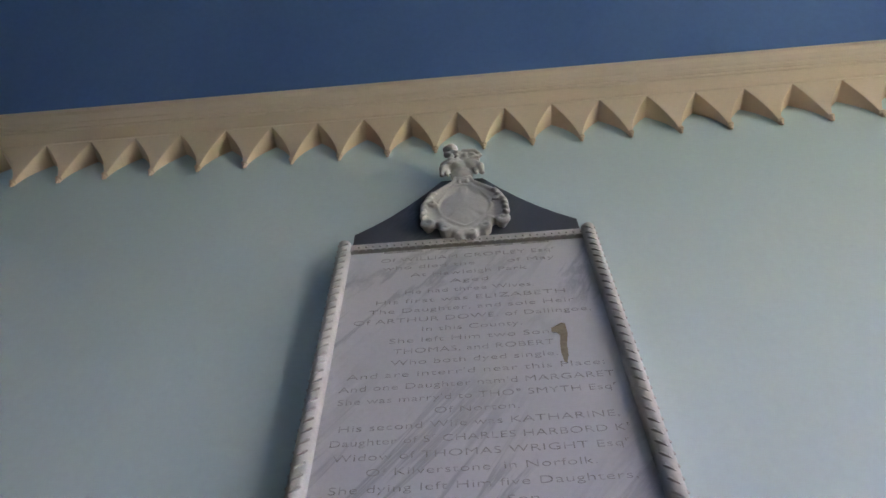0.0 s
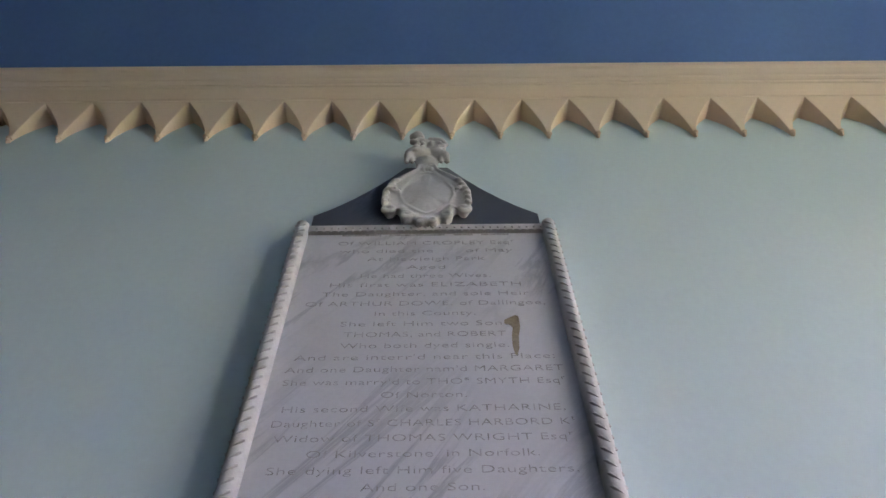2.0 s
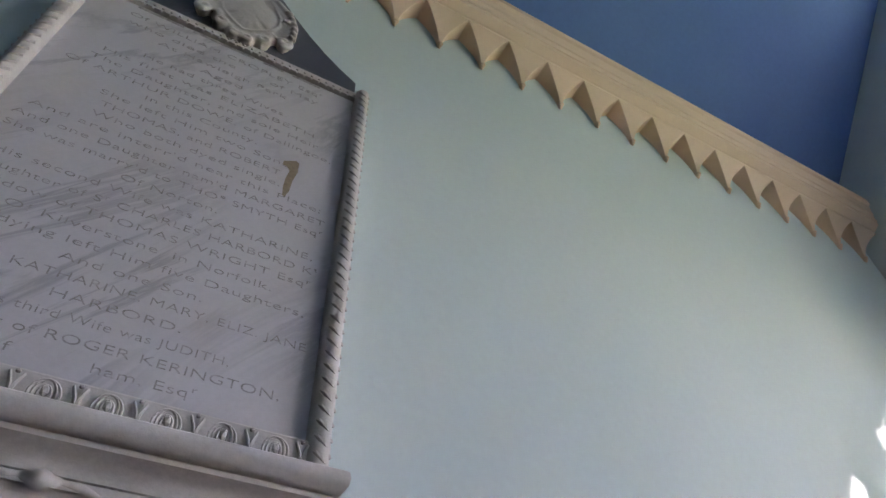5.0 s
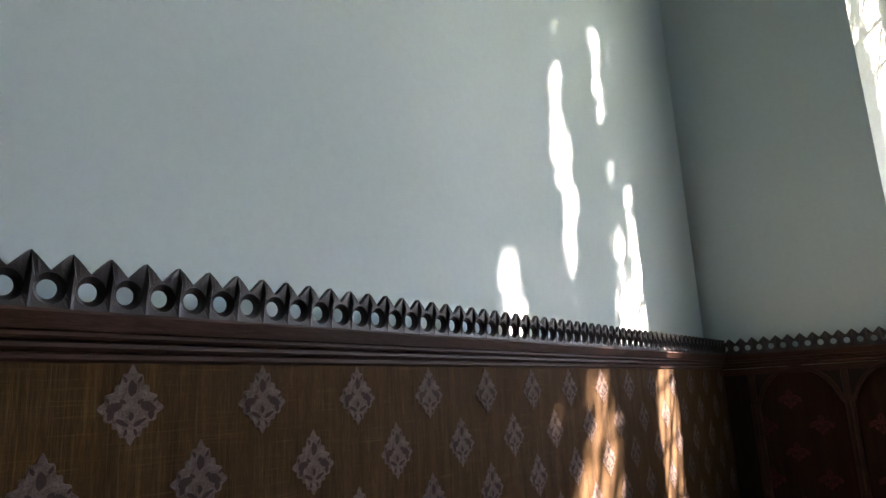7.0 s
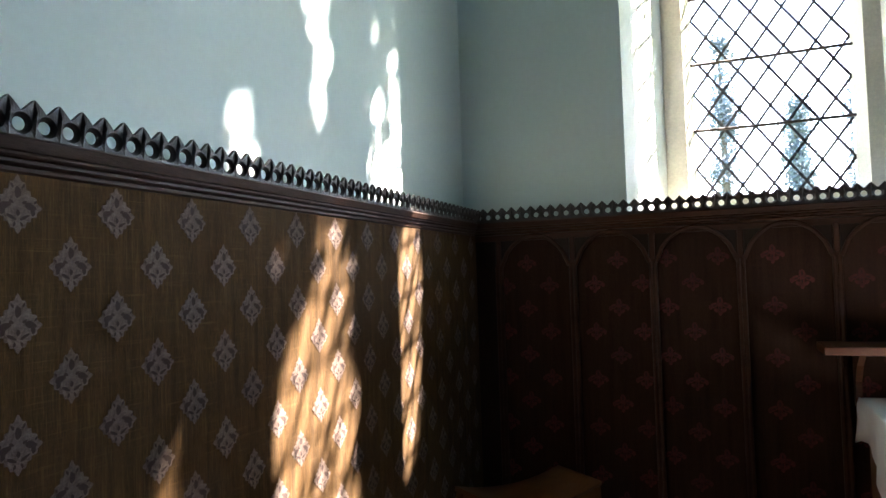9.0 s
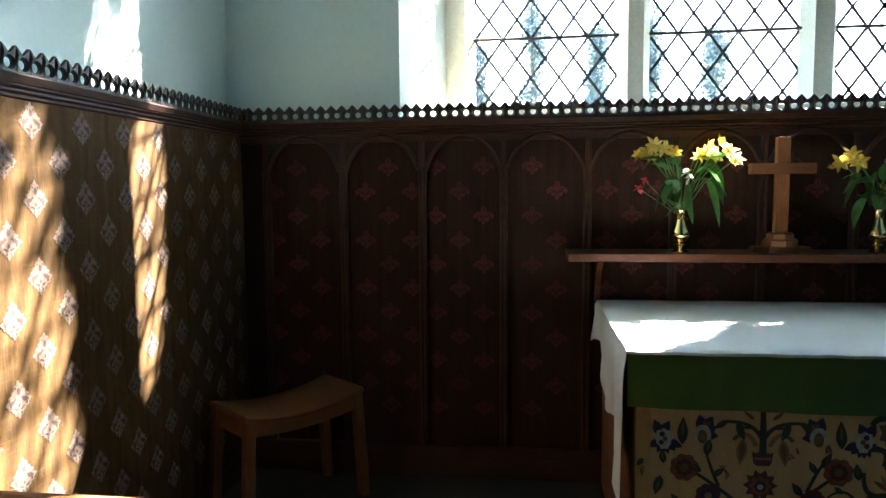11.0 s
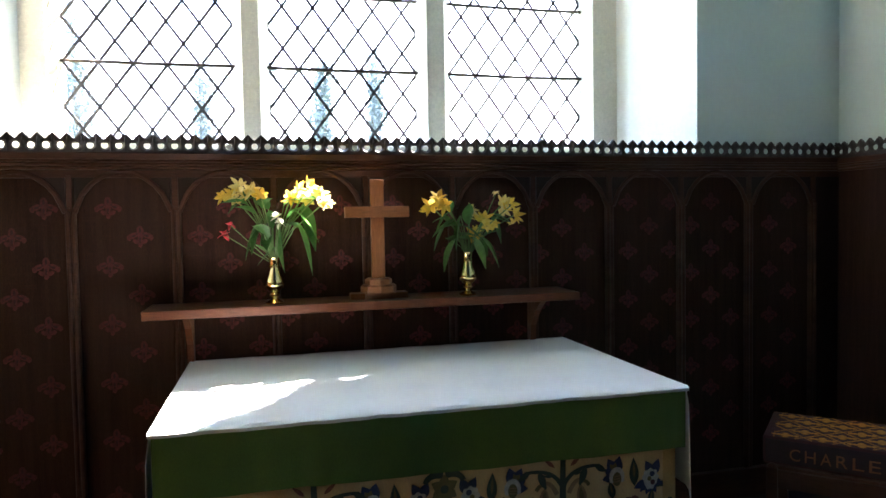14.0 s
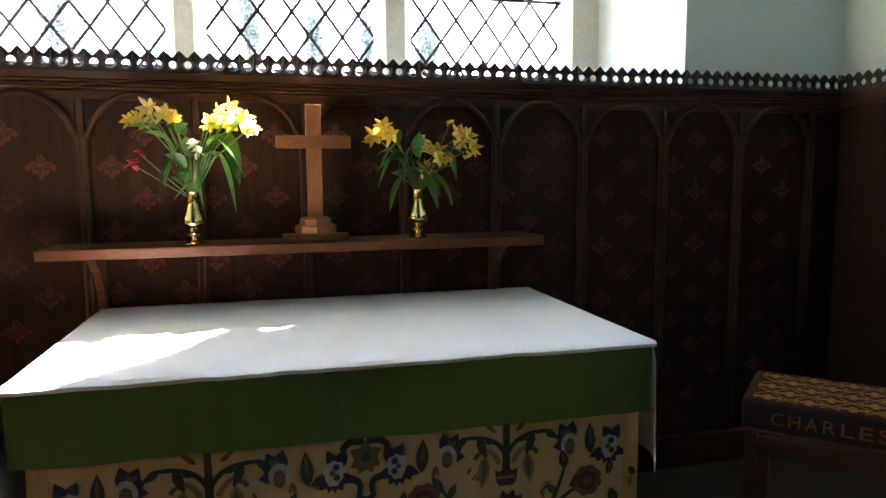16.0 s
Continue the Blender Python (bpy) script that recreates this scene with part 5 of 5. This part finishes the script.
def melt(ob, size, rounds):
    """Fuses overlapping carved shapes into one skin, with softened hollows."""
    r = ob.modifiers.new("fuse", "REMESH")
    r.mode, r.voxel_size, r.use_smooth_shade = "VOXEL", size, True
    sm = ob.modifiers.new("soften", "SMOOTH")
    sm.factor, sm.iterations = 0.5, rounds
    return ob


def relief(bm, outline, mid, y, steps):
    """A closed outline raised in rings: steps of (scale about the middle, projection)."""
    rings = [[bm.verts.new((mid[0] + (x - mid[0]) * f, y - d, mid[1] + (z - mid[1]) * f)) for x, z in outline] for f, d in steps]
    n = len(outline)
    for p, q in zip(rings, rings[1:]):
        for k in range(n):
            bm.faces.new((p[k], p[(k + 1) % n], q[(k + 1) % n], q[k]))
    bm.faces.new(rings[-1])
    bm.faces.new(list(reversed(rings[0])))


def cartouche(cx, z0, w, h, y, flip=False):
    """A scrolled shield in relief: dished field, rolled rim, curled ears and a lobed foot."""
    bm = B()
    half = [(u * w / 2, z0 + v * h) for u, v in (SHIELD if flip else LYRE)]
    outline = [(cx + u, v) for u, v in half] + [(cx - u, v) for u, v in reversed(half[1:-1])]
    mid = (cx, z0 + h * (0.55 if flip else 0.40))

    def at(q, u, v, d):
        return (cx + q * u * w / 2, y - d, z0 + v * h)

    if flip:
        relief(bm, outline, mid, y, ((1.0, -0.002), (1.0, 0.020), (0.95, 0.030), (0.88, 0.028), (0.82, 0.020), (0.5, 0.027), (0.2, 0.031)))
        for q in (-1, 1):
            # ears that roll forward, a leaf above them and a curl at the waist
            volute(bm, cx + q * w / 2 * 0.84, y - 0.022, z0 + 0.80 * h, w * 0.085, math.pi / 2, w * 0.040, -q)
            volute(bm, cx + q * w / 2 * 0.82, y - 0.020, z0 + 0.42 * h, w * 0.055, -math.pi / 2, w * 0.030, q)
            tube(bm, [at(q, 0.10, 1.0, 0.030), at(q, 0.45, 0.985, 0.034), at(q, 0.75, 0.93, 0.030), at(q, 0.95, 0.82, 0.026)], [w * 0.03, w * 0.036, w * 0.036, w * 0.03], 8)
            tube(bm, [at(q, 0.78, 0.62, 0.024), at(q, 0.70, 0.54, 0.026), at(q, 0.78, 0.44, 0.026), at(q, 0.74, 0.30, 0.026), at(q, 0.52, 0.11, 0.026), at(q, 0.2, 0.02, 0.028)], w * 0.028, 8)
            volute(bm, cx + q * w / 2 * 0.25, y - 0.024, z0 + 0.045 * h, w * 0.045, math.pi, w * 0.028, q)
        blob(bm, at(0, 0, 0.99, 0.036), w * 0.075, (1.2, 0.8, 0.9))
        for q in (-1, 1):
            blob(bm, at(q, 0.16, 1.0, 0.034), w * 0.05, (0.9, 0.8, 1.1))
        return bm
    relief(bm, outline, mid, y, ((1.0, -0.002), (1.0, 0.020), (0.96, 0.032), (0.86, 0.036), (0.74, 0.031), (0.66, 0.029), (0.4, 0.036), (0.15, 0.040)))
    # raised pear-shaped frame of the field
    pear = [(0.0, 0.80), (0.20, 0.77), (0.42, 0.66), (0.60, 0.52), (0.62, 0.40), (0.50, 0.28), (0.30, 0.20), (0.14, 0.15), (0.0, 0.12)]
    for q in (-1, 1):
        tube(bm, [at(q, u, v, 0.030) for u, v in pear], w * 0.016, 8)
        # side scrolls, feet and leaf ribs on the shoulders
        volute(bm, cx + q * w / 2 * 0.82, y - 0.024, z0 + 0.20 * h, w * 0.085, math.pi / 2, w * 0.042, -q)
        volute(bm, cx + q * w / 2 * 0.46, y - 0.026, z0 + 0.10 * h, w * 0.070, math.pi / 2, w * 0.040, q)
        volute(bm, cx + q * w / 2 * 0.15, y - 0.028, z0 + 0.02 * h, w * 0.048, math.pi / 2, w * 0.032, q)
        tube(bm, [at(q, 0.17, 0.97, 0.022), at(q, 0.24, 0.84, 0.028), at(q, 0.52, 0.72, 0.032), at(q, 0.80, 0.60, 0.034), at(q, 0.94, 0.45, 0.034), at(q, 0.97, 0.28, 0.030)], [w * 0.03, w * 0.034, w * 0.04, w * 0.045, w * 0.045, w * 0.035], 8)
        for k in range(6):
            a = k / 5
            blob(bm, at(q, 0.93 - 0.20 * a * a + 0.04 * math.sin(3 * a), 0.26 + 0.36 * a, 0.046), w * 0.040, (1.25, 0.6, 0.55), Matrix.Rotation(radians(q * (50 - 40 * a)), 4, "Y"), 2)
        volute(bm, cx + q * w / 2 * 0.74, y - 0.040, z0 + 0.47 * h, w * 0.05, 0.0, w * 0.022, q)
    for k in (-1, 0, 1):
        blob(bm, at(1, 0.09 * k, 0.86 - 0.015 * abs(k), 0.036), w * 0.032, (0.8, 0.8, 1.5))
    blob(bm, at(0, 0, 0.95, 0.018), w * 0.085, (1.0, 0.6, 1.1))
    blob(bm, at(0, 0, 0.03, 0.030), w * 0.04, (0.8, 0.8, 1.3))
    return bm


melt(mpart("crest_cartouche", cartouche(MX + 0.003, 4.035, 0.335, 0.45, -0.052), CARVED, "scrolled white marble cartouche", True), 0.0045, 2)
# the small carved figure above it, as one plain rounded shape
bm = B()
fy = -0.085
blob(bm, (MX - 0.040, fy - 0.015, 4.668), 0.033, (1, 1, 1.1))
blob(bm, (MX - 0.052, fy - 0.010, 4.688), 0.024, (1.1, 1, 0.8))
blob(bm, (MX - 0.010, fy, 4.608), 0.046, (0.95, 0.8, 1.3), Matrix.Rotation(radians(-24), 4, "Y"))
blob(bm, (MX + 0.032, fy, 4.590), 0.044, (1.25, 0.85, 0.85), Matrix.Rotation(radians(20), 4, "Y"))
blob(bm, (MX - 0.030, fy, 4.545), 0.044, (1.5, 0.9, 0.8), Matrix.Rotation(radians(12), 4, "Y"))
blob(bm, (MX + 0.035, fy, 4.545), 0.042, (1.4, 0.9, 0.8), Matrix.Rotation(radians(35), 4, "Y"))
blob(bm, (MX + 0.0, fy + 0.02, 4.50), 0.050, (1.0, 0.7, 1.4))
tube(bm, [(MX - 0.030, fy - 0.02, 4.64), (MX - 0.060, fy - 0.035, 4.595), (MX - 0.035, fy - 0.045, 4.565)], [0.016, 0.016, 0.012], 8)
tube(bm, [(MX + 0.010, fy - 0.02, 4.635), (MX + 0.065, fy - 0.025, 4.625), (MX + 0.085, fy - 0.02, 4.595), (MX + 0.060, fy - 0.02, 4.57)], [0.016, 0.014, 0.012, 0.011], 8)
for q, x in ((-1, -0.078), (1, 0.082)):
    tube(bm, [(MX + x * 0.6, fy - 0.01, 4.545), (MX + x, fy - 0.012, 4.515), (MX + x * 1.08, fy, 4.47)], [0.022, 0.018, 0.010], 8)
    tube(bm, [(MX + x * 0.8, fy, 4.52), (MX + x * 0.75, fy - 0.008, 4.46)], [0.014, 0.008], 8)
for k in range(9):
    a = 0.7 * k
    blob(bm, (MX + 0.01 + 0.055 * math.cos(a), fy - 0.035, 4.56 + 0.03 * math.sin(1.7 * a)), 0.014, (1.5, 0.6, 0.8), Matrix.Rotation(a, 4, "Y"), 1)
melt(mpart("carved_figure", bm, CARVED, "small carved marble figure", True), 0.0045, 3)
def lift(z):
    """Heights of the charges within the field of a shield."""
    return 2.325 + (z - 2.30) * 0.98


for dx in (-0.288, 0.0, 0.288):
    shield = mpart("heraldic_shield", cartouche(MX + dx, 2.292, 0.262, 0.245, -0.032, True), CARVED, "carved marble shield in a scrolled frame", True)
    melt(shield, 0.0035, 2)
    bm = B()
    cx = MX + dx
    for pts in ([(0.0, 2.475), (-0.012, 2.30)], [(0.0, 2.475), (-0.075, 2.315)], [(0.045, 2.445), (0.032, 2.425), (0.046, 2.408), (0.031, 2.388), (0.043, 2.37), (0.029, 2.35)]):
        tube(bm, [(cx + u, -0.0615, lift(z)) for u, z in pts], 0.0030, 5)
    for u, z in ((0.018, 2.455), (0.052, 2.462), (0.008, 2.405), (0.062, 2.40), (0.015, 2.36), (0.066, 2.43)):
        tube(bm, [(cx + u, -0.0605, lift(z)), (cx + u + 0.009, -0.0605, lift(z) - 0.009)], 0.0026, 5)
    for u, z in ((-0.06, 2.45), (-0.03, 2.452), (-0.058, 2.405), (-0.048, 2.36)):
        z = lift(z)
        blob(bm, (cx + u, -0.060, z), 0.0095, (1.3, 0.5, 0.75), Matrix.Rotation(radians(-25), 4, "Y"), 2)
        blob(bm, (cx + u - 0.011, -0.061, z + 0.009), 0.0046, sub=1)
        for q in (-0.004, 0.004):
            tube(bm, [(cx + u + q, -0.060, z - 0.004), (cx + u + q + 0.003, -0.060, z - 0.014)], 0.0017, 4)
        tube(bm, [(cx + u + 0.008, -0.060, z + 0.001), (cx + u + 0.017, -0.060, z - 0.003)], [0.004, 0.0015], 5)
    charges = mpart("heraldic_charges", bm, CARVED, smooth=True)
    charges.parent = shield
    charges.matrix_parent_inverse = Matrix()

LINES = [("", 0.62), ("Of WILLIAM CROPLEY Esq\u02b3", 0.62), ("who died the      of May", 0.60), ("At Hawleigh Park", 0.40), ("Aged", 0.13), ("He had three Wives.", 0.43), ("His first was ELIZABETH", 0.62), ("The Daughter, and sole Heir", 0.66), ("Of ARTHUR DOWE, of Dallingoe,", 0.75), ("In this County.", 0.31), ("She left Him two Sons", 0.51), ("THOMAS, and ROBERT", 0.48), ("Who both dyed single.", 0.49), ("And are interr'd near this Place:", 0.74), ("And one Daughter nam'd MARGARET", 0.775), ("She was marry'd to THO\u02e2 SMYTH Esq\u02b3", 0.77), ("Of Norton.", 0.23), ("His second Wife was KATHARINE,", 0.74), ("Daughter of S\u02b3 CHARLES HARBORD K\u1d57", 0.775), ("Widow of THOMAS WRIGHT Esq\u02b3", 0.75), ("Of Kilverstone, in Norfolk.", 0.57), ("She dying left Him five Daughters,", 0.745), ("And one Son.", 0.29), ("JUDITH, KATHARINE, MARY, ELIZ. JANE", 0.78), ("HARBORD.", 0.25), ("His third Wife was JUDITH,", 0.47), ("Daughter of ROGER KERINGTON,", 0.70), ("Of         ham, Esq\u02b3", 0.38)]
for k, (body, width) in enumerate(LINES):
    z = 4.0 - 0.0459 * k
    if not body:
        bm = B()
        for x0, x1 in ((-0.30, -0.16), (-0.13, 0.07), (0.10, 0.17), (0.20, 0.30)):
            box(bm, MX + x0, MX + x1, -0.0512, -0.0502, z - 0.006, z + 0.005)
        mpart("inscription_line", bm, INCISED)["kind"] = "stuff"
        continue
    ob = words(body, width * 1.037, 0.0225, 0.001, INCISED, None, "inscription_line", pose(MX + 0.003, -0.0508, up(z - 0.006), 90, 0, 0), -0.013)
    ob.parent = tablet
    ob["kind"] = "stuff"
bm = B()
loop = [(MX + 0.268 + x, -0.0508, z) for x, z in ((-0.024, 3.548), (0.010, 3.568), (0.020, 3.562), (0.021, 3.520), (0.012, 3.475), (0.009, 3.43), (0.001, 3.402), (-0.006, 3.404), (-0.010, 3.44), (-0.008, 3.48), (-0.002, 3.515), (-0.012, 3.528), (-0.026, 3.532))]
prism(bm, loop, (0, -0.0006, 0))
mpart("brown_stain", bm, STAIN)

# ---- altar rail ----
rail = thing("altar_rail", (-2.02, -0.95, 0), "low brown oak altar rail with turned balusters", "rail")
bm = prism(B(), [(-2.065 + x, -0.112, 0.70 + z) for x, z in ((0.0, 0.0), (0.0, 0.02), (0.012, 0.036), (0.045, 0.044), (0.078, 0.036), (0.09, 0.02), (0.09, 0.0), (0.075, -0.012), (0.015, -0.012))], (0, -1.68, 0))
under(part("top_rail", bm, WOOD), rail)
under(part("bottom_rail", box(B(), -2.05, -1.99, -1.78, -0.12, 0.06, 0.12, 0.006), WOOD), rail)
for k in range(9):
    prof = [(0.02, 0.12), (0.02, 0.16), (0.012, 0.17), (0.024, 0.24), (0.026, 0.30), (0.014, 0.42), (0.012, 0.52), (0.020, 0.56), (0.012, 0.575), (0.02, 0.59), (0.02, 0.69)]
    under(part("baluster", lathe(B(), prof, (-2.02, -0.22 - 0.19 * k, 0), 12), WOOD_V, smooth=True), rail)
under(part("newel", box(B(), -2.055, -1.985, -1.795, -1.725, 0.0, 0.70, 0.006), WOOD_V), rail)
under(part("foot", box(B(), -2.05, -1.99, -0.19, -0.125, 0.0, 0.07), WOOD_V), rail)

# ---- outdoors ----
tagged(part("ground", box(B(), -300, 600, -400, 400, -0.6, -0.35), GRASS), "mown churchyard grass", "ground", kind="structure")


def leaf_cloud(name, pos, size, rg, parent, leaf=LEAF):
    """Many small four-sided leaves at the given places, as one crown."""
    n = len(pos)
    a = rg.normal(size=(n, 3))
    a /= np.linalg.norm(a, axis=1)[:, None]
    b = np.cross(a, rg.normal(size=(n, 3)))
    b /= np.linalg.norm(b, axis=1)[:, None]
    sz = (size * rg.uniform(0.7, 1.25, n))[:, None]
    v = np.stack([pos - a * sz, pos + b * sz * 0.45, pos + a * sz, pos - b * sz * 0.45], axis=1).reshape(-1, 3)
    me = bpy.data.meshes.new(name)
    me.vertices.add(4 * n)
    me.vertices.foreach_set("co", v.reshape(-1))
    me.loops.add(4 * n)
    me.loops.foreach_set("vertex_index", np.arange(4 * n))
    me.polygons.add(n)
    me.polygons.foreach_set("loop_start", np.arange(n) * 4)
    me.update(calc_edges=True)
    me.materials.append(leaf)
    return under(part(name, me, None), parent)


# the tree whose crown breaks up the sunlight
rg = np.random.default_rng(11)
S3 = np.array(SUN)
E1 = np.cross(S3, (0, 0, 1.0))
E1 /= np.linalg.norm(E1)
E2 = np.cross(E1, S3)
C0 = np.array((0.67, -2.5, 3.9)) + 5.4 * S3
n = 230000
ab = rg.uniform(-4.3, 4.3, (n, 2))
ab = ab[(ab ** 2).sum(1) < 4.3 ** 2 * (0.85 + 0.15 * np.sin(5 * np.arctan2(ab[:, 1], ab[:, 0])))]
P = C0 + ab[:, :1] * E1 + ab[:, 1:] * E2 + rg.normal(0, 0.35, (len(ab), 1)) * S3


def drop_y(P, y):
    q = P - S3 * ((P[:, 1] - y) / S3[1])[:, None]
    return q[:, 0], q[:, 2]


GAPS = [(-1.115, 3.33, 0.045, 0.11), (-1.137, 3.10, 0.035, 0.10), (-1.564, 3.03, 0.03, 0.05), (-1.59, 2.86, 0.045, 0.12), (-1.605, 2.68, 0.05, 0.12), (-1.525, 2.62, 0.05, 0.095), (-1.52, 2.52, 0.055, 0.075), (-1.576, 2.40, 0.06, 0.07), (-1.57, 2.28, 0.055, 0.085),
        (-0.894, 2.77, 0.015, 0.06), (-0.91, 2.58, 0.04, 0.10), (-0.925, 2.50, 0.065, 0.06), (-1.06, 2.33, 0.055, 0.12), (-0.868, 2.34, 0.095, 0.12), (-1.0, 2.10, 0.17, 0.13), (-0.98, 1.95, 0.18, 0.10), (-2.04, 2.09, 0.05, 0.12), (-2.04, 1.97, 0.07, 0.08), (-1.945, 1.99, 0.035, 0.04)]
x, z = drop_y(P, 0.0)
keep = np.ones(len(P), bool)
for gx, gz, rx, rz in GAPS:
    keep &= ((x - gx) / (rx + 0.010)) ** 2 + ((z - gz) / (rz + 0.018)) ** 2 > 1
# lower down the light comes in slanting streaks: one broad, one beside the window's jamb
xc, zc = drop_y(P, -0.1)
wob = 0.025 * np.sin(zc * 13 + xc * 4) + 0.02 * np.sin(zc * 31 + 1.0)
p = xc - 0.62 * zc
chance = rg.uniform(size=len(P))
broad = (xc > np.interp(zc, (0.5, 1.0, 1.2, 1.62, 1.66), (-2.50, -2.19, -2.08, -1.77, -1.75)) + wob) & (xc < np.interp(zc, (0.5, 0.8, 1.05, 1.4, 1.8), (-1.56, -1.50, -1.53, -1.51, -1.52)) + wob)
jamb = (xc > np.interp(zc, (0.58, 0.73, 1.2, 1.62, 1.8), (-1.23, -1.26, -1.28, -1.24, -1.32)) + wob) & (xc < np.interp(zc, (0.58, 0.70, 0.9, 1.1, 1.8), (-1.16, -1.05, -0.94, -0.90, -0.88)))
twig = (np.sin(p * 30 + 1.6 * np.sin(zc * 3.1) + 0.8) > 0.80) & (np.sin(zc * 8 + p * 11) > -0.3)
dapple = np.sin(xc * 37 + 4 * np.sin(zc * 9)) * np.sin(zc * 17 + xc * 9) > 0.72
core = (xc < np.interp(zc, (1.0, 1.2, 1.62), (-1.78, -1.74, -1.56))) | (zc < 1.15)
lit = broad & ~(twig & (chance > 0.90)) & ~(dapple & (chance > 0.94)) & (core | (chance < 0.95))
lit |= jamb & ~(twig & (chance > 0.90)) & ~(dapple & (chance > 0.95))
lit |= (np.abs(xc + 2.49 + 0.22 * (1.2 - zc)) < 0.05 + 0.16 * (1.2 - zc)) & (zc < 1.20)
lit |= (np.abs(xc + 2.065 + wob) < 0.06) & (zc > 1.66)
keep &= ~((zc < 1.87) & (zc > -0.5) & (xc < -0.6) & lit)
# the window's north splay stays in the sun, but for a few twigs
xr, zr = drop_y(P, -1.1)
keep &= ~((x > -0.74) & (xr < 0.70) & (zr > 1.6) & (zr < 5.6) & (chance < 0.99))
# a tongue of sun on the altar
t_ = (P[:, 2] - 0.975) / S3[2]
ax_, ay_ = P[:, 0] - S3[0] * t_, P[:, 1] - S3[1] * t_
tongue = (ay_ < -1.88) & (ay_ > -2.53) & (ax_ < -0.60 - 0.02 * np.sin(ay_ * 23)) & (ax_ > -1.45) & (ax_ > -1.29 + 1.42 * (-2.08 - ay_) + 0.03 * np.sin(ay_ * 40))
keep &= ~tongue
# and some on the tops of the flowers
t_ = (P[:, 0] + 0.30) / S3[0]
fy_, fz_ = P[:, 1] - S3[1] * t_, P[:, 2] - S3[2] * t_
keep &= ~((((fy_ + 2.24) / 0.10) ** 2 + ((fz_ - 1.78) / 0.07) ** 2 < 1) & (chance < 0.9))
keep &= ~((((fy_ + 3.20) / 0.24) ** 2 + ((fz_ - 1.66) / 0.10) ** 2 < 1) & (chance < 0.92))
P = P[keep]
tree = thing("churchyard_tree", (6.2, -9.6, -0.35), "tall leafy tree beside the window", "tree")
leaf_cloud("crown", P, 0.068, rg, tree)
bm = B()
base, top_ = Vector((6.2, -9.6, -0.4)), Vector(C0) + Vector((0.8, -1.6, 1.8))
tube(bm, [base, base + Vector((0, 0.1, 3)), (base + top_) / 2 + Vector((0.3, -0.6, 1.8)), top_], [0.32, 0.25, 0.19, 0.09], 12)
under(part("trunk", bm, BARK, smooth=True), tree)
for k, turn in enumerate((0, 33, 142, 180, 240, 300)):
    a = radians(turn)
    s0 = (base + top_) / 2 + Vector((0.3, -0.6, 2.0 + 0.3 * k))
    e = Vector(C0) + Vector(E1) * 3.0 * math.cos(a) + Vector(E2) * 2.6 * math.sin(a) + SUN * 0.9
    under(part("limb", tube(B(), [s0, (s0 + e) / 2 + Vector((0, 0, 0.5)), e], [0.10, 0.06, 0.025], 8), BARK), tree)

# evergreens further off; distance haze is put into their blue-grey leaf colour
HAZED_LEAF = mat("hazed_evergreen_leaf", (0.075, 0.095, 0.115), (0.11, 0.125, 0.13), 0.6, 2, 20, 0.1, vary=0.3)
for k, (tx, ty, h, r) in enumerate(((31, 6.2, 11.5, 1.5), (32, -1.9, 13.0, 1.1), (30, -4.9, 9.0, 0.8), (33, -7.9, 10.5, 0.9), (31, -10.6, 9.5, 1.3), (36, 1.2, 10.0, 0.8))):
    tr = thing("evergreen_tree", (tx, ty, -0.35), "narrow evergreen across the churchyard, leaf colour hazed blue-grey", "tree", "trees across the churchyard")
    bm = tube(B(), [(tx, ty, -0.4), (tx + 0.1, ty, h * 0.45), (tx, ty + 0.1, h * 0.95)], [0.26, 0.2, 0.04], 10)
    for q in range(9):
        a, zq = q * 2.4 + k, h * (0.22 + 0.07 * q)
        reach = r * (1.05 - 0.09 * q)
        tube(bm, [(tx + 0.05, ty, zq), (tx + 0.5 * reach * math.cos(a), ty + 0.5 * reach * math.sin(a), zq + 0.4), (tx + reach * math.cos(a), ty + reach * math.sin(a), zq + 0.7)], [0.08, 0.05, 0.02], 6)
    under(part("trunk", bm, BARK), tr)
    g = np.random.default_rng(20 + k)
    m_ = 60
    f_ = g.uniform(0.12, 1.0, m_)
    a_ = g.uniform(0, 2 * math.pi, m_)
    w_ = r * (1.05 - 0.85 * f_) * g.uniform(0.3, 1.0, m_)
    cl = np.stack([tx + w_ * np.cos(a_), ty + w_ * np.sin(a_), h * f_], axis=1)
    pts = np.concatenate([c + g.normal(0, 0.26, (130, 3)) * (1, 1, 1.5) for c in cl])
    leaf_cloud("crown", pts, 0.10, g, tr, HAZED_LEAF)
